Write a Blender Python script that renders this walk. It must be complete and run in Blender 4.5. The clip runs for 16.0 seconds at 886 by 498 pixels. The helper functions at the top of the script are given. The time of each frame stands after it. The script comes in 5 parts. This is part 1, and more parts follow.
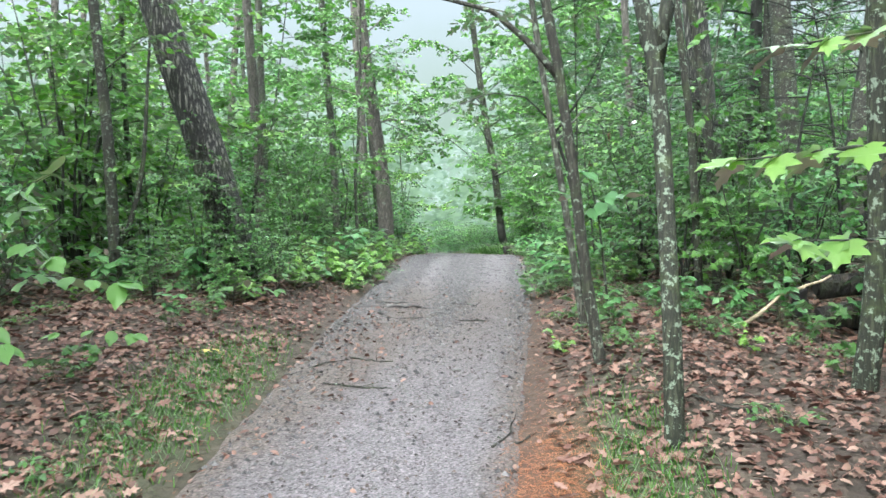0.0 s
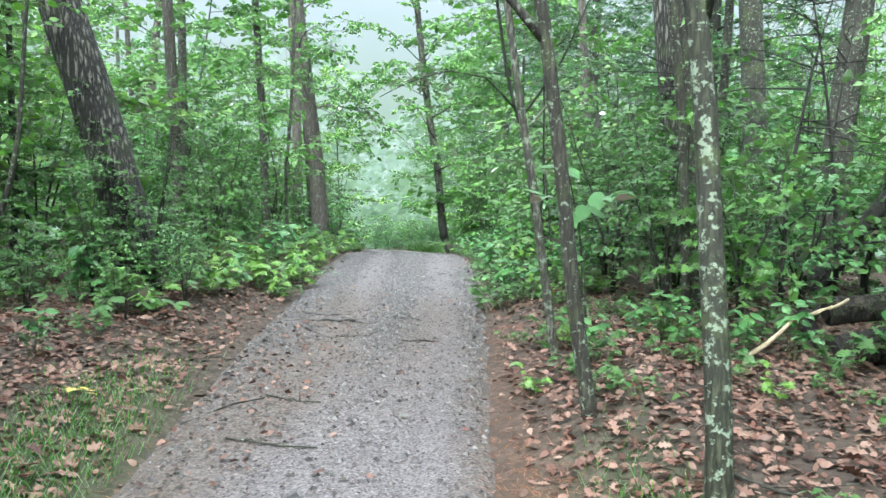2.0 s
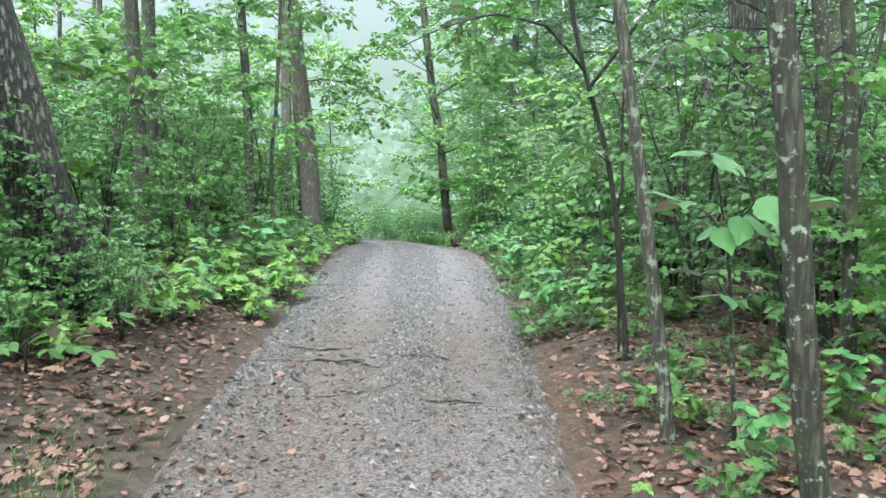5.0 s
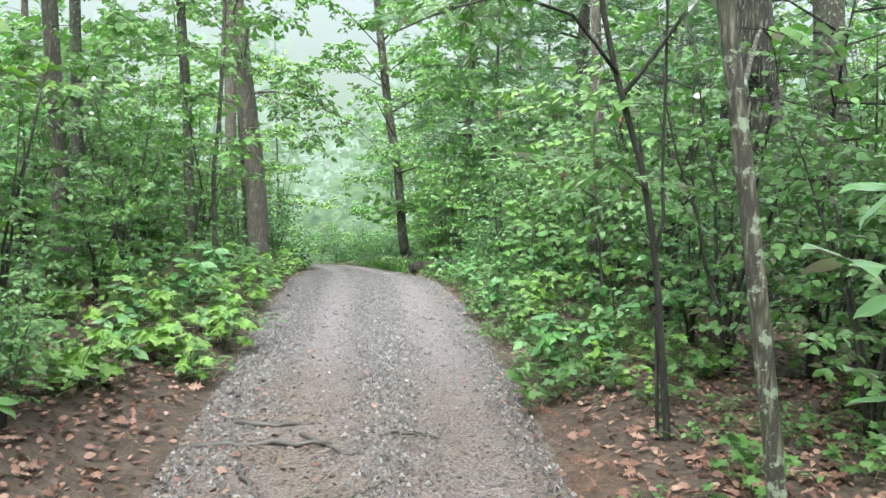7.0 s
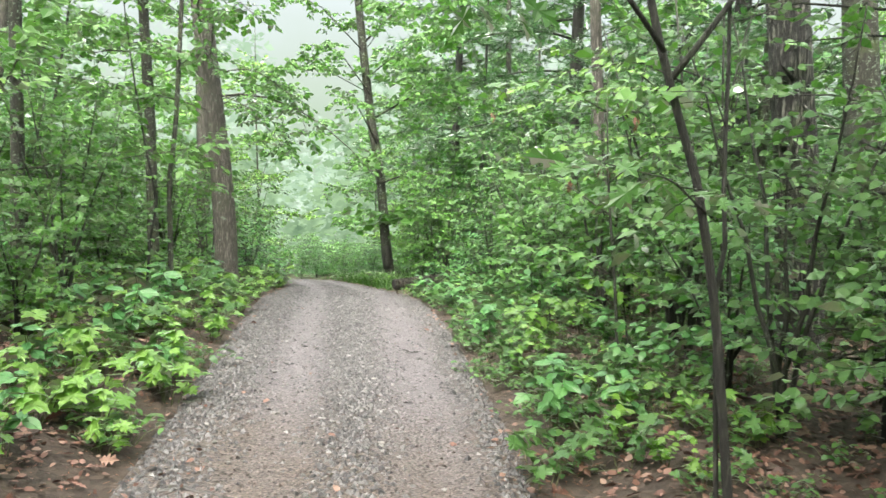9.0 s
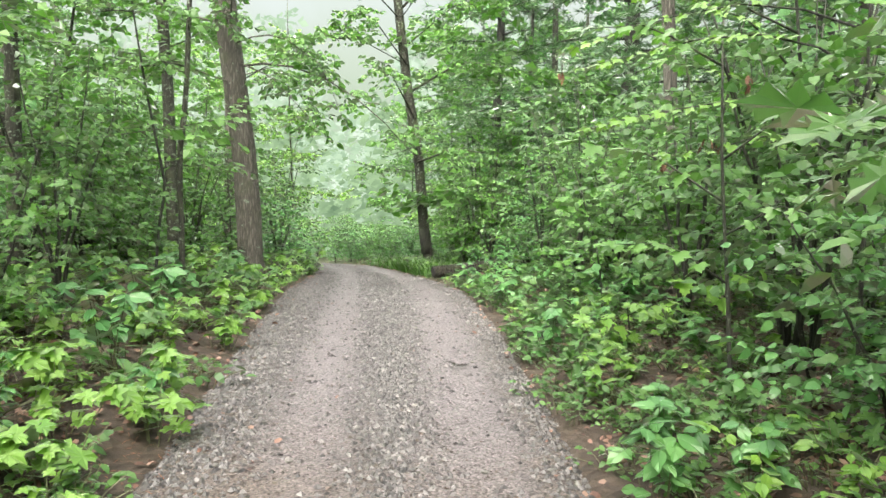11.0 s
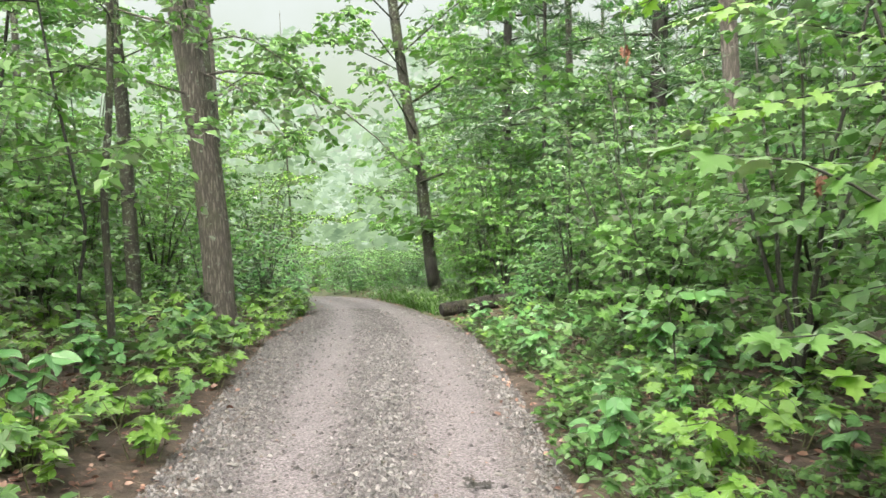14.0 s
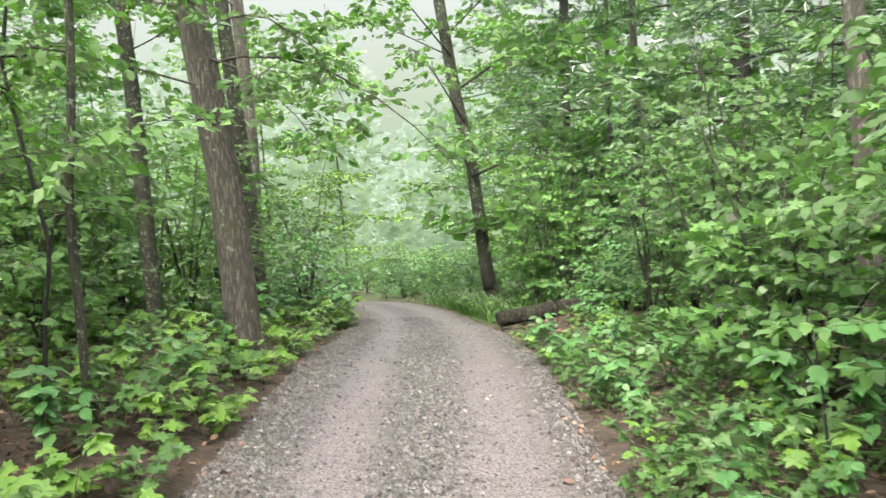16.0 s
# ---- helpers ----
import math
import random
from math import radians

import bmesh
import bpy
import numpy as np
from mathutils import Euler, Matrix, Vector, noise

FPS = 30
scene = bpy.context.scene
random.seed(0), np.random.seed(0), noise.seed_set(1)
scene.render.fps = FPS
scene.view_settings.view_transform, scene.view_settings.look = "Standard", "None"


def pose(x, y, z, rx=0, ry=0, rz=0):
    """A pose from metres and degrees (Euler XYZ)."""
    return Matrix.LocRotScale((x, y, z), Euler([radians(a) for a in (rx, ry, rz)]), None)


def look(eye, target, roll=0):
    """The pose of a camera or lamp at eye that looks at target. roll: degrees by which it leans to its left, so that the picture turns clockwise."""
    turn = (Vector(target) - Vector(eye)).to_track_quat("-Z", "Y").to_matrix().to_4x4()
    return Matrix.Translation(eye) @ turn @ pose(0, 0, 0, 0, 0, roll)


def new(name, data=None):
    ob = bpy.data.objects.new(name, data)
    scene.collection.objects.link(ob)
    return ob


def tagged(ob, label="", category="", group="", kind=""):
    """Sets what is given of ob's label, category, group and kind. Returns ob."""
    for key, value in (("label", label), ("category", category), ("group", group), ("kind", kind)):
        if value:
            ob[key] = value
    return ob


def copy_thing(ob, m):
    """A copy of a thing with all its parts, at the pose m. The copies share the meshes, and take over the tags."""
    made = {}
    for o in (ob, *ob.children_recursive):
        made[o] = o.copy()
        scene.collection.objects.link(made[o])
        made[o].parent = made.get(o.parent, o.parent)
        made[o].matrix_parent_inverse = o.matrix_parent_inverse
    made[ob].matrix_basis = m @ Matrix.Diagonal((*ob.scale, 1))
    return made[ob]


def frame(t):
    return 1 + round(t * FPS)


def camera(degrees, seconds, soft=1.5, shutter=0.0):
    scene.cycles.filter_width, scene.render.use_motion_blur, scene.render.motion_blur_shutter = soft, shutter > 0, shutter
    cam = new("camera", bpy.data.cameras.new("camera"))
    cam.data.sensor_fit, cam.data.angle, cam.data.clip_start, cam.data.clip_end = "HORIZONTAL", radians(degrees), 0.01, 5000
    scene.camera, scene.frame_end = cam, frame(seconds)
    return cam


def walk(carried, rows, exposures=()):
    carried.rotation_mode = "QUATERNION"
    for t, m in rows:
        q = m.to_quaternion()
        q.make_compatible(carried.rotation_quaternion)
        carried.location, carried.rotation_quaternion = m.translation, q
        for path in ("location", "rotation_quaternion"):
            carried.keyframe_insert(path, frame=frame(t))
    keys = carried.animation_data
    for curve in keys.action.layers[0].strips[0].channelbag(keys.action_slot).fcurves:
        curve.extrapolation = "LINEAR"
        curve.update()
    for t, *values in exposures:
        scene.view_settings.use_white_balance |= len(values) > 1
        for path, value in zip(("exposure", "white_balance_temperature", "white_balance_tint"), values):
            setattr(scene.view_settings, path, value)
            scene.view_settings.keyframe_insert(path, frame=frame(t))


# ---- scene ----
cam = camera(58.0, 16.0, soft=1.45, shutter=0.2)
PATH = [
    (0, (0.855, -0.563, 1.346), (0.622, 1.419, 1.217), -0.6),
    (0.5, (0.839, -0.129, 1.359), (0.68, 1.86, 1.214), -1.1),
    (1, (0.811, 0.173, 1.394), (0.659, 2.161, 1.24), 0.9),
    (1.5, (0.709, 0.504, 1.4), (0.632, 2.498, 1.258), 2.0),
    (2, (0.63, 0.847, 1.374), (0.557, 2.841, 1.229), 0.9),
    (2.5, (0.658, 1.265, 1.414), (0.507, 3.254, 1.265), -0.2),
    (3, (0.588, 1.666, 1.397), (0.449, 3.654, 1.229), 0.7),
    (3.2, (0.519, 1.834, 1.422), (0.409, 3.823, 1.246), 1.2),
    (5.3, (0.165, 3.295, 1.446), (0.118, 5.286, 1.26), 1.2),
    (5.5, (0.141, 3.438, 1.442), (0.085, 5.43, 1.268), 0.8),
    (6, (0.088, 3.801, 1.497), (-0.006, 5.793, 1.344), 0.4),
    (6.5, (-0.043, 4.121, 1.511), (-0.048, 6.115, 1.368), 1.9),
    (7, (-0.106, 4.415, 1.507), (-0.024, 6.409, 1.37), 1.6),
    (7.5, (-0.044, 4.783, 1.556), (0.017, 6.78, 1.464), 0.1),
    (8, (-0.011, 5.044, 1.548), (0.119, 7.035, 1.417), 1.1),
    (8.5, (-0.051, 5.391, 1.582), (0.186, 7.374, 1.465), 2.5),
    (9, (-0.034, 5.672, 1.564), (0.08, 7.665, 1.449), 1.5),
    (9.5, (0.04, 6.014, 1.599), (0.054, 8.01, 1.474), 1.0),
    (9.7, (0.031, 6.144, 1.582), (0.032, 8.138, 1.426), 1.3),
    (11.8, (-0.153, 7.674, 1.629), (-0.051, 9.664, 1.45), 1.4),
    (12, (-0.151, 7.81, 1.652), (0.0, 9.796, 1.469), 0.9),
    (12.5, (-0.044, 8.162, 1.669), (0.112, 10.149, 1.499), -0.2),
    (13, (0.0, 8.546, 1.679), (0.085, 10.537, 1.509), 1.0),
    (13.5, (-0.06, 8.961, 1.706), (0.023, 10.955, 1.585), 0.9),
    (14, (-0.072, 9.267, 1.69), (-0.07, 11.263, 1.562), -0.5),
    (14.5, (-0.021, 9.646, 1.703), (-0.133, 11.638, 1.558), -0.1),
    (15, (-0.023, 10.09, 1.666), (0.047, 12.081, 1.486), 0.2),
    (15.5, (-0.032, 10.419, 1.661), (0.015, 12.412, 1.51), -0.1),
    (16, (0.011, 10.798, 1.718), (-0.138, 12.788, 1.579), -2.5),
]
EXPOSURES = [(0.0, 2.62, 6050, 4), (1.5, 2.64, 5950, 2), (3.0, 2.66, 5950, 1), (6.0, 2.68, 6200, 1), (7.5, 2.7, 6600, 4), (9.0, 2.7, 6900, 5), (12.0, 2.7, 7150, 7), (16.0, 2.68, 7200, 8)]
walk(cam, [(t, look(eye, target, roll)) for t, eye, target, roll in PATH], EXPOSURES)


# ---- world and light: a bright overcast, misty day ----
SUN_ELEVATION, SUN_ROTATION = radians(58), radians(200)
world = bpy.data.worlds.new("overcast_sky")
scene.world = world
world.use_nodes = True
wn, wl = world.node_tree.nodes, world.node_tree.links
sky = wn.new("ShaderNodeTexSky")
sky.sky_type, sky.sun_disc = "NISHITA", False
sky.sun_elevation, sky.sun_rotation = SUN_ELEVATION, SUN_ROTATION
sky.air_density, sky.dust_density = 1.0, 4.0
veil = wn.new("ShaderNodeHueSaturation")
veil.inputs["Saturation"].default_value = 0.25
wl.new(sky.outputs[0], veil.inputs["Color"])
wl.new(veil.outputs[0], wn["Background"].inputs["Color"])
wn["Background"].inputs["Strength"].default_value = 0.15

sun = new("sun", bpy.data.lights.new("sun", "SUN"))
sun.data.energy, sun.data.angle, sun.data.color = 0.9, radians(70), (1.0, 0.97, 0.92)
sun.matrix_world = look((0, 0, 40), (0 - 40 * math.sin(SUN_ROTATION) / math.tan(SUN_ELEVATION), -40 * math.cos(SUN_ROTATION) / math.tan(SUN_ELEVATION), 0))


# ---- materials ----
def material(name):
    m = bpy.data.materials.new(name)
    m.use_nodes = True
    nodes = m.node_tree.nodes
    return m, nodes, m.node_tree.links, nodes["Principled BSDF"]


def node(nodes, kind, **values):
    n = nodes.new("ShaderNode" + kind)
    for key, value in values.items():
        n.inputs[key.replace("_", " ")].default_value = value
    return n


def ramp(nodes, links, source, stops):
    r = nodes.new("ShaderNodeValToRGB")
    while len(r.color_ramp.elements) < len(stops):
        r.color_ramp.elements.new(0.5)
    for e, (at, colour) in zip(r.color_ramp.elements, stops):
        e.position, e.color = at, (*colour, 1)
    links.new(source, r.inputs["Fac"])
    return r.outputs["Color"]


def mixed(nodes, links, fac, a, b, blend="MIX"):
    m = nodes.new("ShaderNodeMix")
    m.data_type, m.blend_type = "RGBA", blend
    for socket, value in ((m.inputs["Factor"], fac), (m.inputs["A"], a), (m.inputs["B"], b)):
        if isinstance(value, bpy.types.NodeSocket):
            links.new(value, socket)
        else:
            socket.default_value = (*value, 1) if isinstance(value, tuple) else value
    return m.outputs["Result"]


def math_node(nodes, links, op, a, b=0.0, clamp=False):
    m = nodes.new("ShaderNodeMath")
    m.operation, m.use_clamp = op, clamp
    for socket, value in zip(m.inputs, (a, b)):
        if isinstance(value, bpy.types.NodeSocket):
            links.new(value, socket)
        else:
            socket.default_value = value
    return m.outputs[0]


def coords(nodes, links, scale=(1, 1, 1)):
    c = nodes.new("ShaderNodeTexCoord")
    g = nodes.new("ShaderNodeMapping")
    g.inputs["Scale"].default_value = scale
    links.new(c.outputs["Object"], g.inputs["Vector"])
    return g.outputs[0]


def noise_tex(nodes, links, where, scale, detail=6, rough=0.6):
    n = node(nodes, "TexNoise", Scale=scale, Detail=detail, Roughness=rough)
    links.new(where, n.inputs["Vector"])
    return n.outputs["Fac"]


def bumped(nodes, links, bsdf, height, strength, distance):
    b = node(nodes, "Bump", Strength=strength, Distance=distance)
    links.new(height, b.inputs["Height"])
    links.new(b.outputs[0], bsdf.inputs["Normal"])


def bark(name, dark, light, ridge, depth, lichen=0.0, moss=0.25, spot=13.0):
    """Furrowed bark with lichen patches and some moss."""
    m, nodes, links, bsdf = material(name)
    flat = coords(nodes, links)
    long = coords(nodes, links, (ridge, ridge, ridge * 0.15))
    v = node(nodes, "TexVoronoi", Scale=1.0)
    v.feature = "DISTANCE_TO_EDGE"
    warp = nodes.new("ShaderNodeVectorMath")
    warp.operation = "ADD"
    wob = node(nodes, "TexNoise", Scale=3.0, Detail=4)
    links.new(long, wob.inputs["Vector"])
    links.new(long, warp.inputs[0])
    links.new(wob.outputs["Color"], warp.inputs[1])
    links.new(warp.outputs[0], v.inputs["Vector"])
    plates = math_node(nodes, links, "MULTIPLY", v.outputs["Distance"], 3.0, True)
    grain = noise_tex(nodes, links, long, 2.5, 8, 0.7)
    both = math_node(nodes, links, "ADD", math_node(nodes, links, "MULTIPLY", plates, 0.6), math_node(nodes, links, "MULTIPLY", grain, 0.5))
    colour = ramp(nodes, links, both, [(0.26, tuple(c * 0.45 for c in dark)), (0.5, dark), (0.86, light)])
    blotch = noise_tex(nodes, links, flat, 2.2, 3)
    colour = mixed(nodes, links, math_node(nodes, links, "MULTIPLY", blotch, 0.5), colour, tuple(c * 0.7 for c in dark))
    if moss:
        patch = ramp(nodes, links, noise_tex(nodes, links, flat, 3.5, 5), [(0.52, (0, 0, 0)), (0.7, (1, 1, 1))])
        colour = mixed(nodes, links, math_node(nodes, links, "MULTIPLY", patch, moss), colour, (0.07, 0.1, 0.03))
    if lichen:
        spots = ramp(nodes, links, noise_tex(nodes, links, flat, spot, 7, 0.7), [(0.62 - 0.14 * lichen, (0, 0, 0)), (0.66 - 0.14 * lichen, (1, 1, 1))])
        colour = mixed(nodes, links, math_node(nodes, links, "MULTIPLY", spots, 0.7), colour, (0.27, 0.34, 0.26))
    links.new(colour, bsdf.inputs["Base Color"])
    bsdf.inputs["Roughness"].default_value = 0.75
    bumped(nodes, links, bsdf, both, 1.0, depth)
    return m


def leaf_material(name, low, high, through_share=0.5, rough=0.42, sheen=1.0):
    """A thin leaf: green that differs from leaf to leaf, light shining through, a wet gloss."""
    m, nodes, links, bsdf = material(name)
    nodes.remove(bsdf)
    geo, info = nodes.new("ShaderNodeNewGeometry"), nodes.new("ShaderNodeObjectInfo")
    pick = math_node(nodes, links, "ADD", math_node(nodes, links, "MULTIPLY", geo.outputs["Random Per Island"], 0.75),
                     math_node(nodes, links, "MULTIPLY", info.outputs["Random"], 0.25))
    mid = tuple((a + b) / 2 for a, b in zip(low, high))
    colour = ramp(nodes, links, pick, [(0.0, low), (0.55, mid), (1.0, high)])
    blot = noise_tex(nodes, links, coords(nodes, links), 40.0, 3)
    colour = mixed(nodes, links, math_node(nodes, links, "MULTIPLY", blot, 0.35), colour, tuple(c * 0.75 for c in low))
    diffuse, trans, gloss = node(nodes, "BsdfDiffuse"), node(nodes, "BsdfTranslucent"), node(nodes, "BsdfGlossy", Roughness=rough)
    links.new(colour, diffuse.inputs["Color"])
    glow = mixed(nodes, links, 1.0, colour, (1.1, 1.2, 0.7), "MULTIPLY")
    links.new(glow, trans.inputs["Color"])
    a, b = nodes.new("ShaderNodeMixShader"), nodes.new("ShaderNodeMixShader")
    a.inputs[0].default_value = through_share
    links.new(diffuse.outputs[0], a.inputs[1])
    links.new(trans.outputs[0], a.inputs[2])
    fres = node(nodes, "Fresnel", IOR=1.45)
    links.new(math_node(nodes, links, "MULTIPLY", fres.outputs[0], sheen, True), b.inputs[0])
    links.new(a.outputs[0], b.inputs[1])
    links.new(gloss.outputs[0], b.inputs[2])
    links.new(b.outputs[0], nodes["Material Output"].inputs["Surface"])
    return m


def litter_material(name, colours, rough=0.6):
    m, nodes, links, bsdf = material(name)
    geo = nodes.new("ShaderNodeNewGeometry")
    stops = [(n / max(1, len(colours) - 1), c) for n, c in enumerate(colours)]
    colour = ramp(nodes, links, geo.outputs["Random Per Island"], stops)
    blot = noise_tex(nodes, links, coords(nodes, links), 25.0, 4)
    colour = mixed(nodes, links, math_node(nodes, links, "MULTIPLY", blot, 0.5), colour, tuple(c * 0.5 for c in colours[0]))
    links.new(colour, bsdf.inputs["Base Color"])
    bsdf.inputs["Roughness"].default_value = rough
    return m


def plain(name, colour, rough, grain=30.0, spread=0.5, depth=0.004):
    """A plain rough stuff with grain at two scales."""
    m, nodes, links, bsdf = material(name)
    where = coords(nodes, links)
    fine, coarse = noise_tex(nodes, links, where, grain), noise_tex(nodes, links, where, grain / 9, 3)
    shade = math_node(nodes, links, "ADD", math_node(nodes, links, "MULTIPLY", fine, 0.6), math_node(nodes, links, "MULTIPLY", coarse, 0.4))
    links.new(ramp(nodes, links, shade, [(0.3, tuple(c * (1 - spread) for c in colour)), (0.7, tuple(c * (1 + spread) for c in colour))]), bsdf.inputs["Base Color"])
    bsdf.inputs["Roughness"].default_value = rough
    bumped(nodes, links, bsdf, fine, 0.6, depth)
    return m


BARK_OAK = bark("bark_oak", (0.022, 0.021, 0.018), (0.27, 0.26, 0.225), 24, 0.07, 0.0, 0.35)
BARK_GREY = bark("bark_grey", (0.08, 0.07, 0.06), (0.2, 0.18, 0.158), 30, 0.02, 0.12, 0.25)
BARK_LICHEN = bark("bark_lichen", (0.02, 0.023, 0.013), (0.056, 0.06, 0.036), 34, 0.008, 0.5, 0.85, 19.0)
BARK_SLIM = bark("bark_slim", (0.024, 0.023, 0.016), (0.07, 0.067, 0.05), 40, 0.007, 0.36, 0.5, 24.0)
BARK_PALE = bark("bark_pale", (0.05, 0.048, 0.037), (0.17, 0.165, 0.135), 36, 0.007, 0.5, 0.2, 16.0)
BARK_DARK = bark("bark_dark", (0.0164, 0.0154, 0.0131), (0.0469, 0.0453, 0.0383), 30, 0.012, 0.0, 0.2)
BARK_TWIG = bark("bark_twig", (0.0211, 0.0216, 0.0161), (0.0469, 0.0463, 0.0353), 60, 0.002, 0.2, 0.3)
ROTTEN = bark("rotten_wood", (0.016, 0.012, 0.0095), (0.06, 0.045, 0.034), 16, 0.05, 0.0, 0.4)
CHAR = plain("dark_hollow_wood", (0.012, 0.01, 0.009), 0.8)
PALE_WOOD = plain("pale_dead_wood", (0.42, 0.34, 0.23), 0.7, 40)
ROOT_WOOD = plain("grey_root_wood", (0.045, 0.041, 0.04), 0.6, 35)
STALK = plain("green_stalk", (0.09, 0.1, 0.045), 0.6, 40)
LEAF_MID = leaf_material("leaf_mid_green", (0.088, 0.215, 0.058), (0.192, 0.39, 0.085), 0.56, sheen=0.8)
LEAF_DARK = leaf_material("leaf_dark_green", (0.06, 0.156, 0.046), (0.135, 0.286, 0.068), 0.56, sheen=0.8)
LEAF_LIGHT = leaf_material("leaf_light_green", (0.12, 0.28, 0.05), (0.26, 0.45, 0.078), 0.56)
LEAF_BLUE = leaf_material("leaf_cool_green", (0.085, 0.23, 0.085), (0.18, 0.385, 0.13), 0.5, 0.3)
NEEDLE = leaf_material("pine_needle_green", (0.055, 0.125, 0.06), (0.11, 0.21, 0.095), 0.4, sheen=0.5)
GRASS = leaf_material("grass_green", (0.045, 0.11, 0.03), (0.115, 0.235, 0.05), 0.4, 0.6, 0.15)
YELLOW = litter_material("yellow_leaf", [(0.36, 0.27, 0.05), (0.46, 0.37, 0.1)])
DEAD_LEAF = litter_material("dead_leaf", [(0.04721, 0.01914, 0.01291), (0.1102, 0.04402, 0.02951), (0.1731, 0.08613, 0.06271), (0.2623, 0.1483, 0.1152), (0.08394, 0.04019, 0.02859), (0.3357, 0.2154, 0.1707), (0.1364, 0.06221, 0.04334)])
BROWN_LEAF = litter_material("withered_leaf", [(0.1, 0.035, 0.018), (0.19, 0.075, 0.04)])
CRUMB = litter_material("crumbled_leaf", [(0.018, 0.014, 0.012), (0.05, 0.035, 0.028), (0.1, 0.075, 0.06)])
BLACK_LEAF = litter_material("blackened_leaf", [(0.012, 0.011, 0.01), (0.025, 0.02, 0.018)])
RED_NEEDLE = litter_material("fallen_pine_needle", [(0.22, 0.075, 0.03), (0.33, 0.12, 0.05), (0.42, 0.18, 0.08)])
STONE = litter_material("gravel_stone", [(0.014, 0.013, 0.015), (0.05, 0.047, 0.05), (0.12, 0.11, 0.113), (0.032, 0.029, 0.031), (0.2, 0.185, 0.188), (0.05, 0.046, 0.049), (0.13, 0.12, 0.122), (0.025, 0.023, 0.025)], 0.45)


def soil_material():
    m, nodes, links, bsdf = material("forest_soil")
    where = coords(nodes, links)
    coarse, fine = noise_tex(nodes, links, where, 1.3, 5), noise_tex(nodes, links, where, 22.0, 8, 0.7)
    cells = node(nodes, "TexVoronoi", Scale=14.0)
    links.new(where, cells.inputs["Vector"])
    duff = ramp(nodes, links, cells.outputs["Color"], [(0.1, (0.024, 0.0165, 0.0125)), (0.5, (0.052, 0.035, 0.0265)), (0.9, (0.105, 0.076, 0.059))])
    colour = mixed(nodes, links, math_node(nodes, links, "MULTIPLY", fine, 0.8), duff, (0.032, 0.0227, 0.0167))
    colour = mixed(nodes, links, math_node(nodes, links, "MULTIPLY", coarse, 0.5), colour, (0.044, 0.03, 0.0225))
    for name, tint in (("needles", (0.105, 0.052, 0.034)), ("turf", (0.0448, 0.0619, 0.0228))):
        a = nodes.new("ShaderNodeAttribute")
        a.attribute_name = name
        edge = math_node(nodes, links, "MULTIPLY", a.outputs["Fac"], math_node(nodes, links, "ADD", fine, 0.45), True)
        colour = mixed(nodes, links, edge, colour, tint)
    links.new(colour, bsdf.inputs["Base Color"])
    bsdf.inputs["Roughness"].default_value = 0.85
    bumped(nodes, links, bsdf, math_node(nodes, links, "ADD", fine, cells.outputs["Distance"]), 0.8, 0.03)
    return m


def path_material():
    """Damp grey gravel: pale fines worn into two tracks, darker loose stone between them, brown earth where roots cross."""
    m, nodes, links, bsdf = material("gravel_path")
    where = coords(nodes, links)
    fine, coarse = noise_tex(nodes, links, where, 60.0, 6, 0.7), noise_tex(nodes, links, where, 2.2, 5)
    grit = node(nodes, "TexVoronoi", Scale=30.0)
    links.new(where, grit.inputs["Vector"])
    big = node(nodes, "TexVoronoi", Scale=34.0)
    links.new(where, big.inputs["Vector"])
    stones = ramp(nodes, links, grit.outputs["Color"], [(0.15, (0.0163, 0.01509, 0.01811)), (0.45, (0.03864, 0.0353, 0.04122)), (0.62, (0.05796, 0.05237, 0.05995)), (0.85, (0.1117, 0.1014, 0.1124))])
    stones = mixed(nodes, links, math_node(nodes, links, "MULTIPLY", fine, 0.5), stones, (0.0642, 0.0597, 0.0648))
    pale = ramp(nodes, links, fine, [(0.35, (0.082, 0.074, 0.083)), (0.5, (0.138, 0.125, 0.139)), (0.68, (0.2, 0.183, 0.202))])
    worn, earth = nodes.new("ShaderNodeAttribute"), nodes.new("ShaderNodeAttribute")
    worn.attribute_name, earth.attribute_name = "worn", "earth"
    share = math_node(nodes, links, "MULTIPLY", worn.outputs["Fac"], math_node(nodes, links, "ADD", coarse, 0.45), True)
    colour = mixed(nodes, links, share, stones, pale)
    brown = ramp(nodes, links, fine, [(0.3, (0.043, 0.033, 0.029)), (0.7, (0.125, 0.096, 0.083))])
    colour = mixed(nodes, links, math_node(nodes, links, "MULTIPLY", earth.outputs["Fac"], math_node(nodes, links, "ADD", coarse, 0.35), True), colour, brown)
    bits = node(nodes, "TexVoronoi", Scale=95.0)
    links.new(where, bits.inputs["Vector"])
    speck = ramp(nodes, links, bits.outputs["Color"], [(0.2, (0.26, 0.24, 0.23)), (0.34, (0.95, 0.94, 0.93)), (0.7, (1.1, 1.09, 1.09)), (0.86, (1.7, 1.68, 1.66))])
    colour = mixed(nodes, links, 1.0, colour, speck, "MULTIPLY")
    crumbs = ramp(nodes, links, noise_tex(nodes, links, where, 28.0, 5, 0.75), [(0.56, (1, 1, 1)), (0.66, (0.45, 0.41, 0.39))])
    colour = mixed(nodes, links, 1.0, colour, crumbs, "MULTIPLY")
    links.new(colour, bsdf.inputs["Base Color"])
    bsdf.inputs["Roughness"].default_value = 0.62
    bumped(nodes, links, bsdf, math_node(nodes, links, "ADD", math_node(nodes, links, "MULTIPLY", grit.outputs["Distance"], 0.6), big.outputs["Distance"]), 0.8, 0.012)
    return m


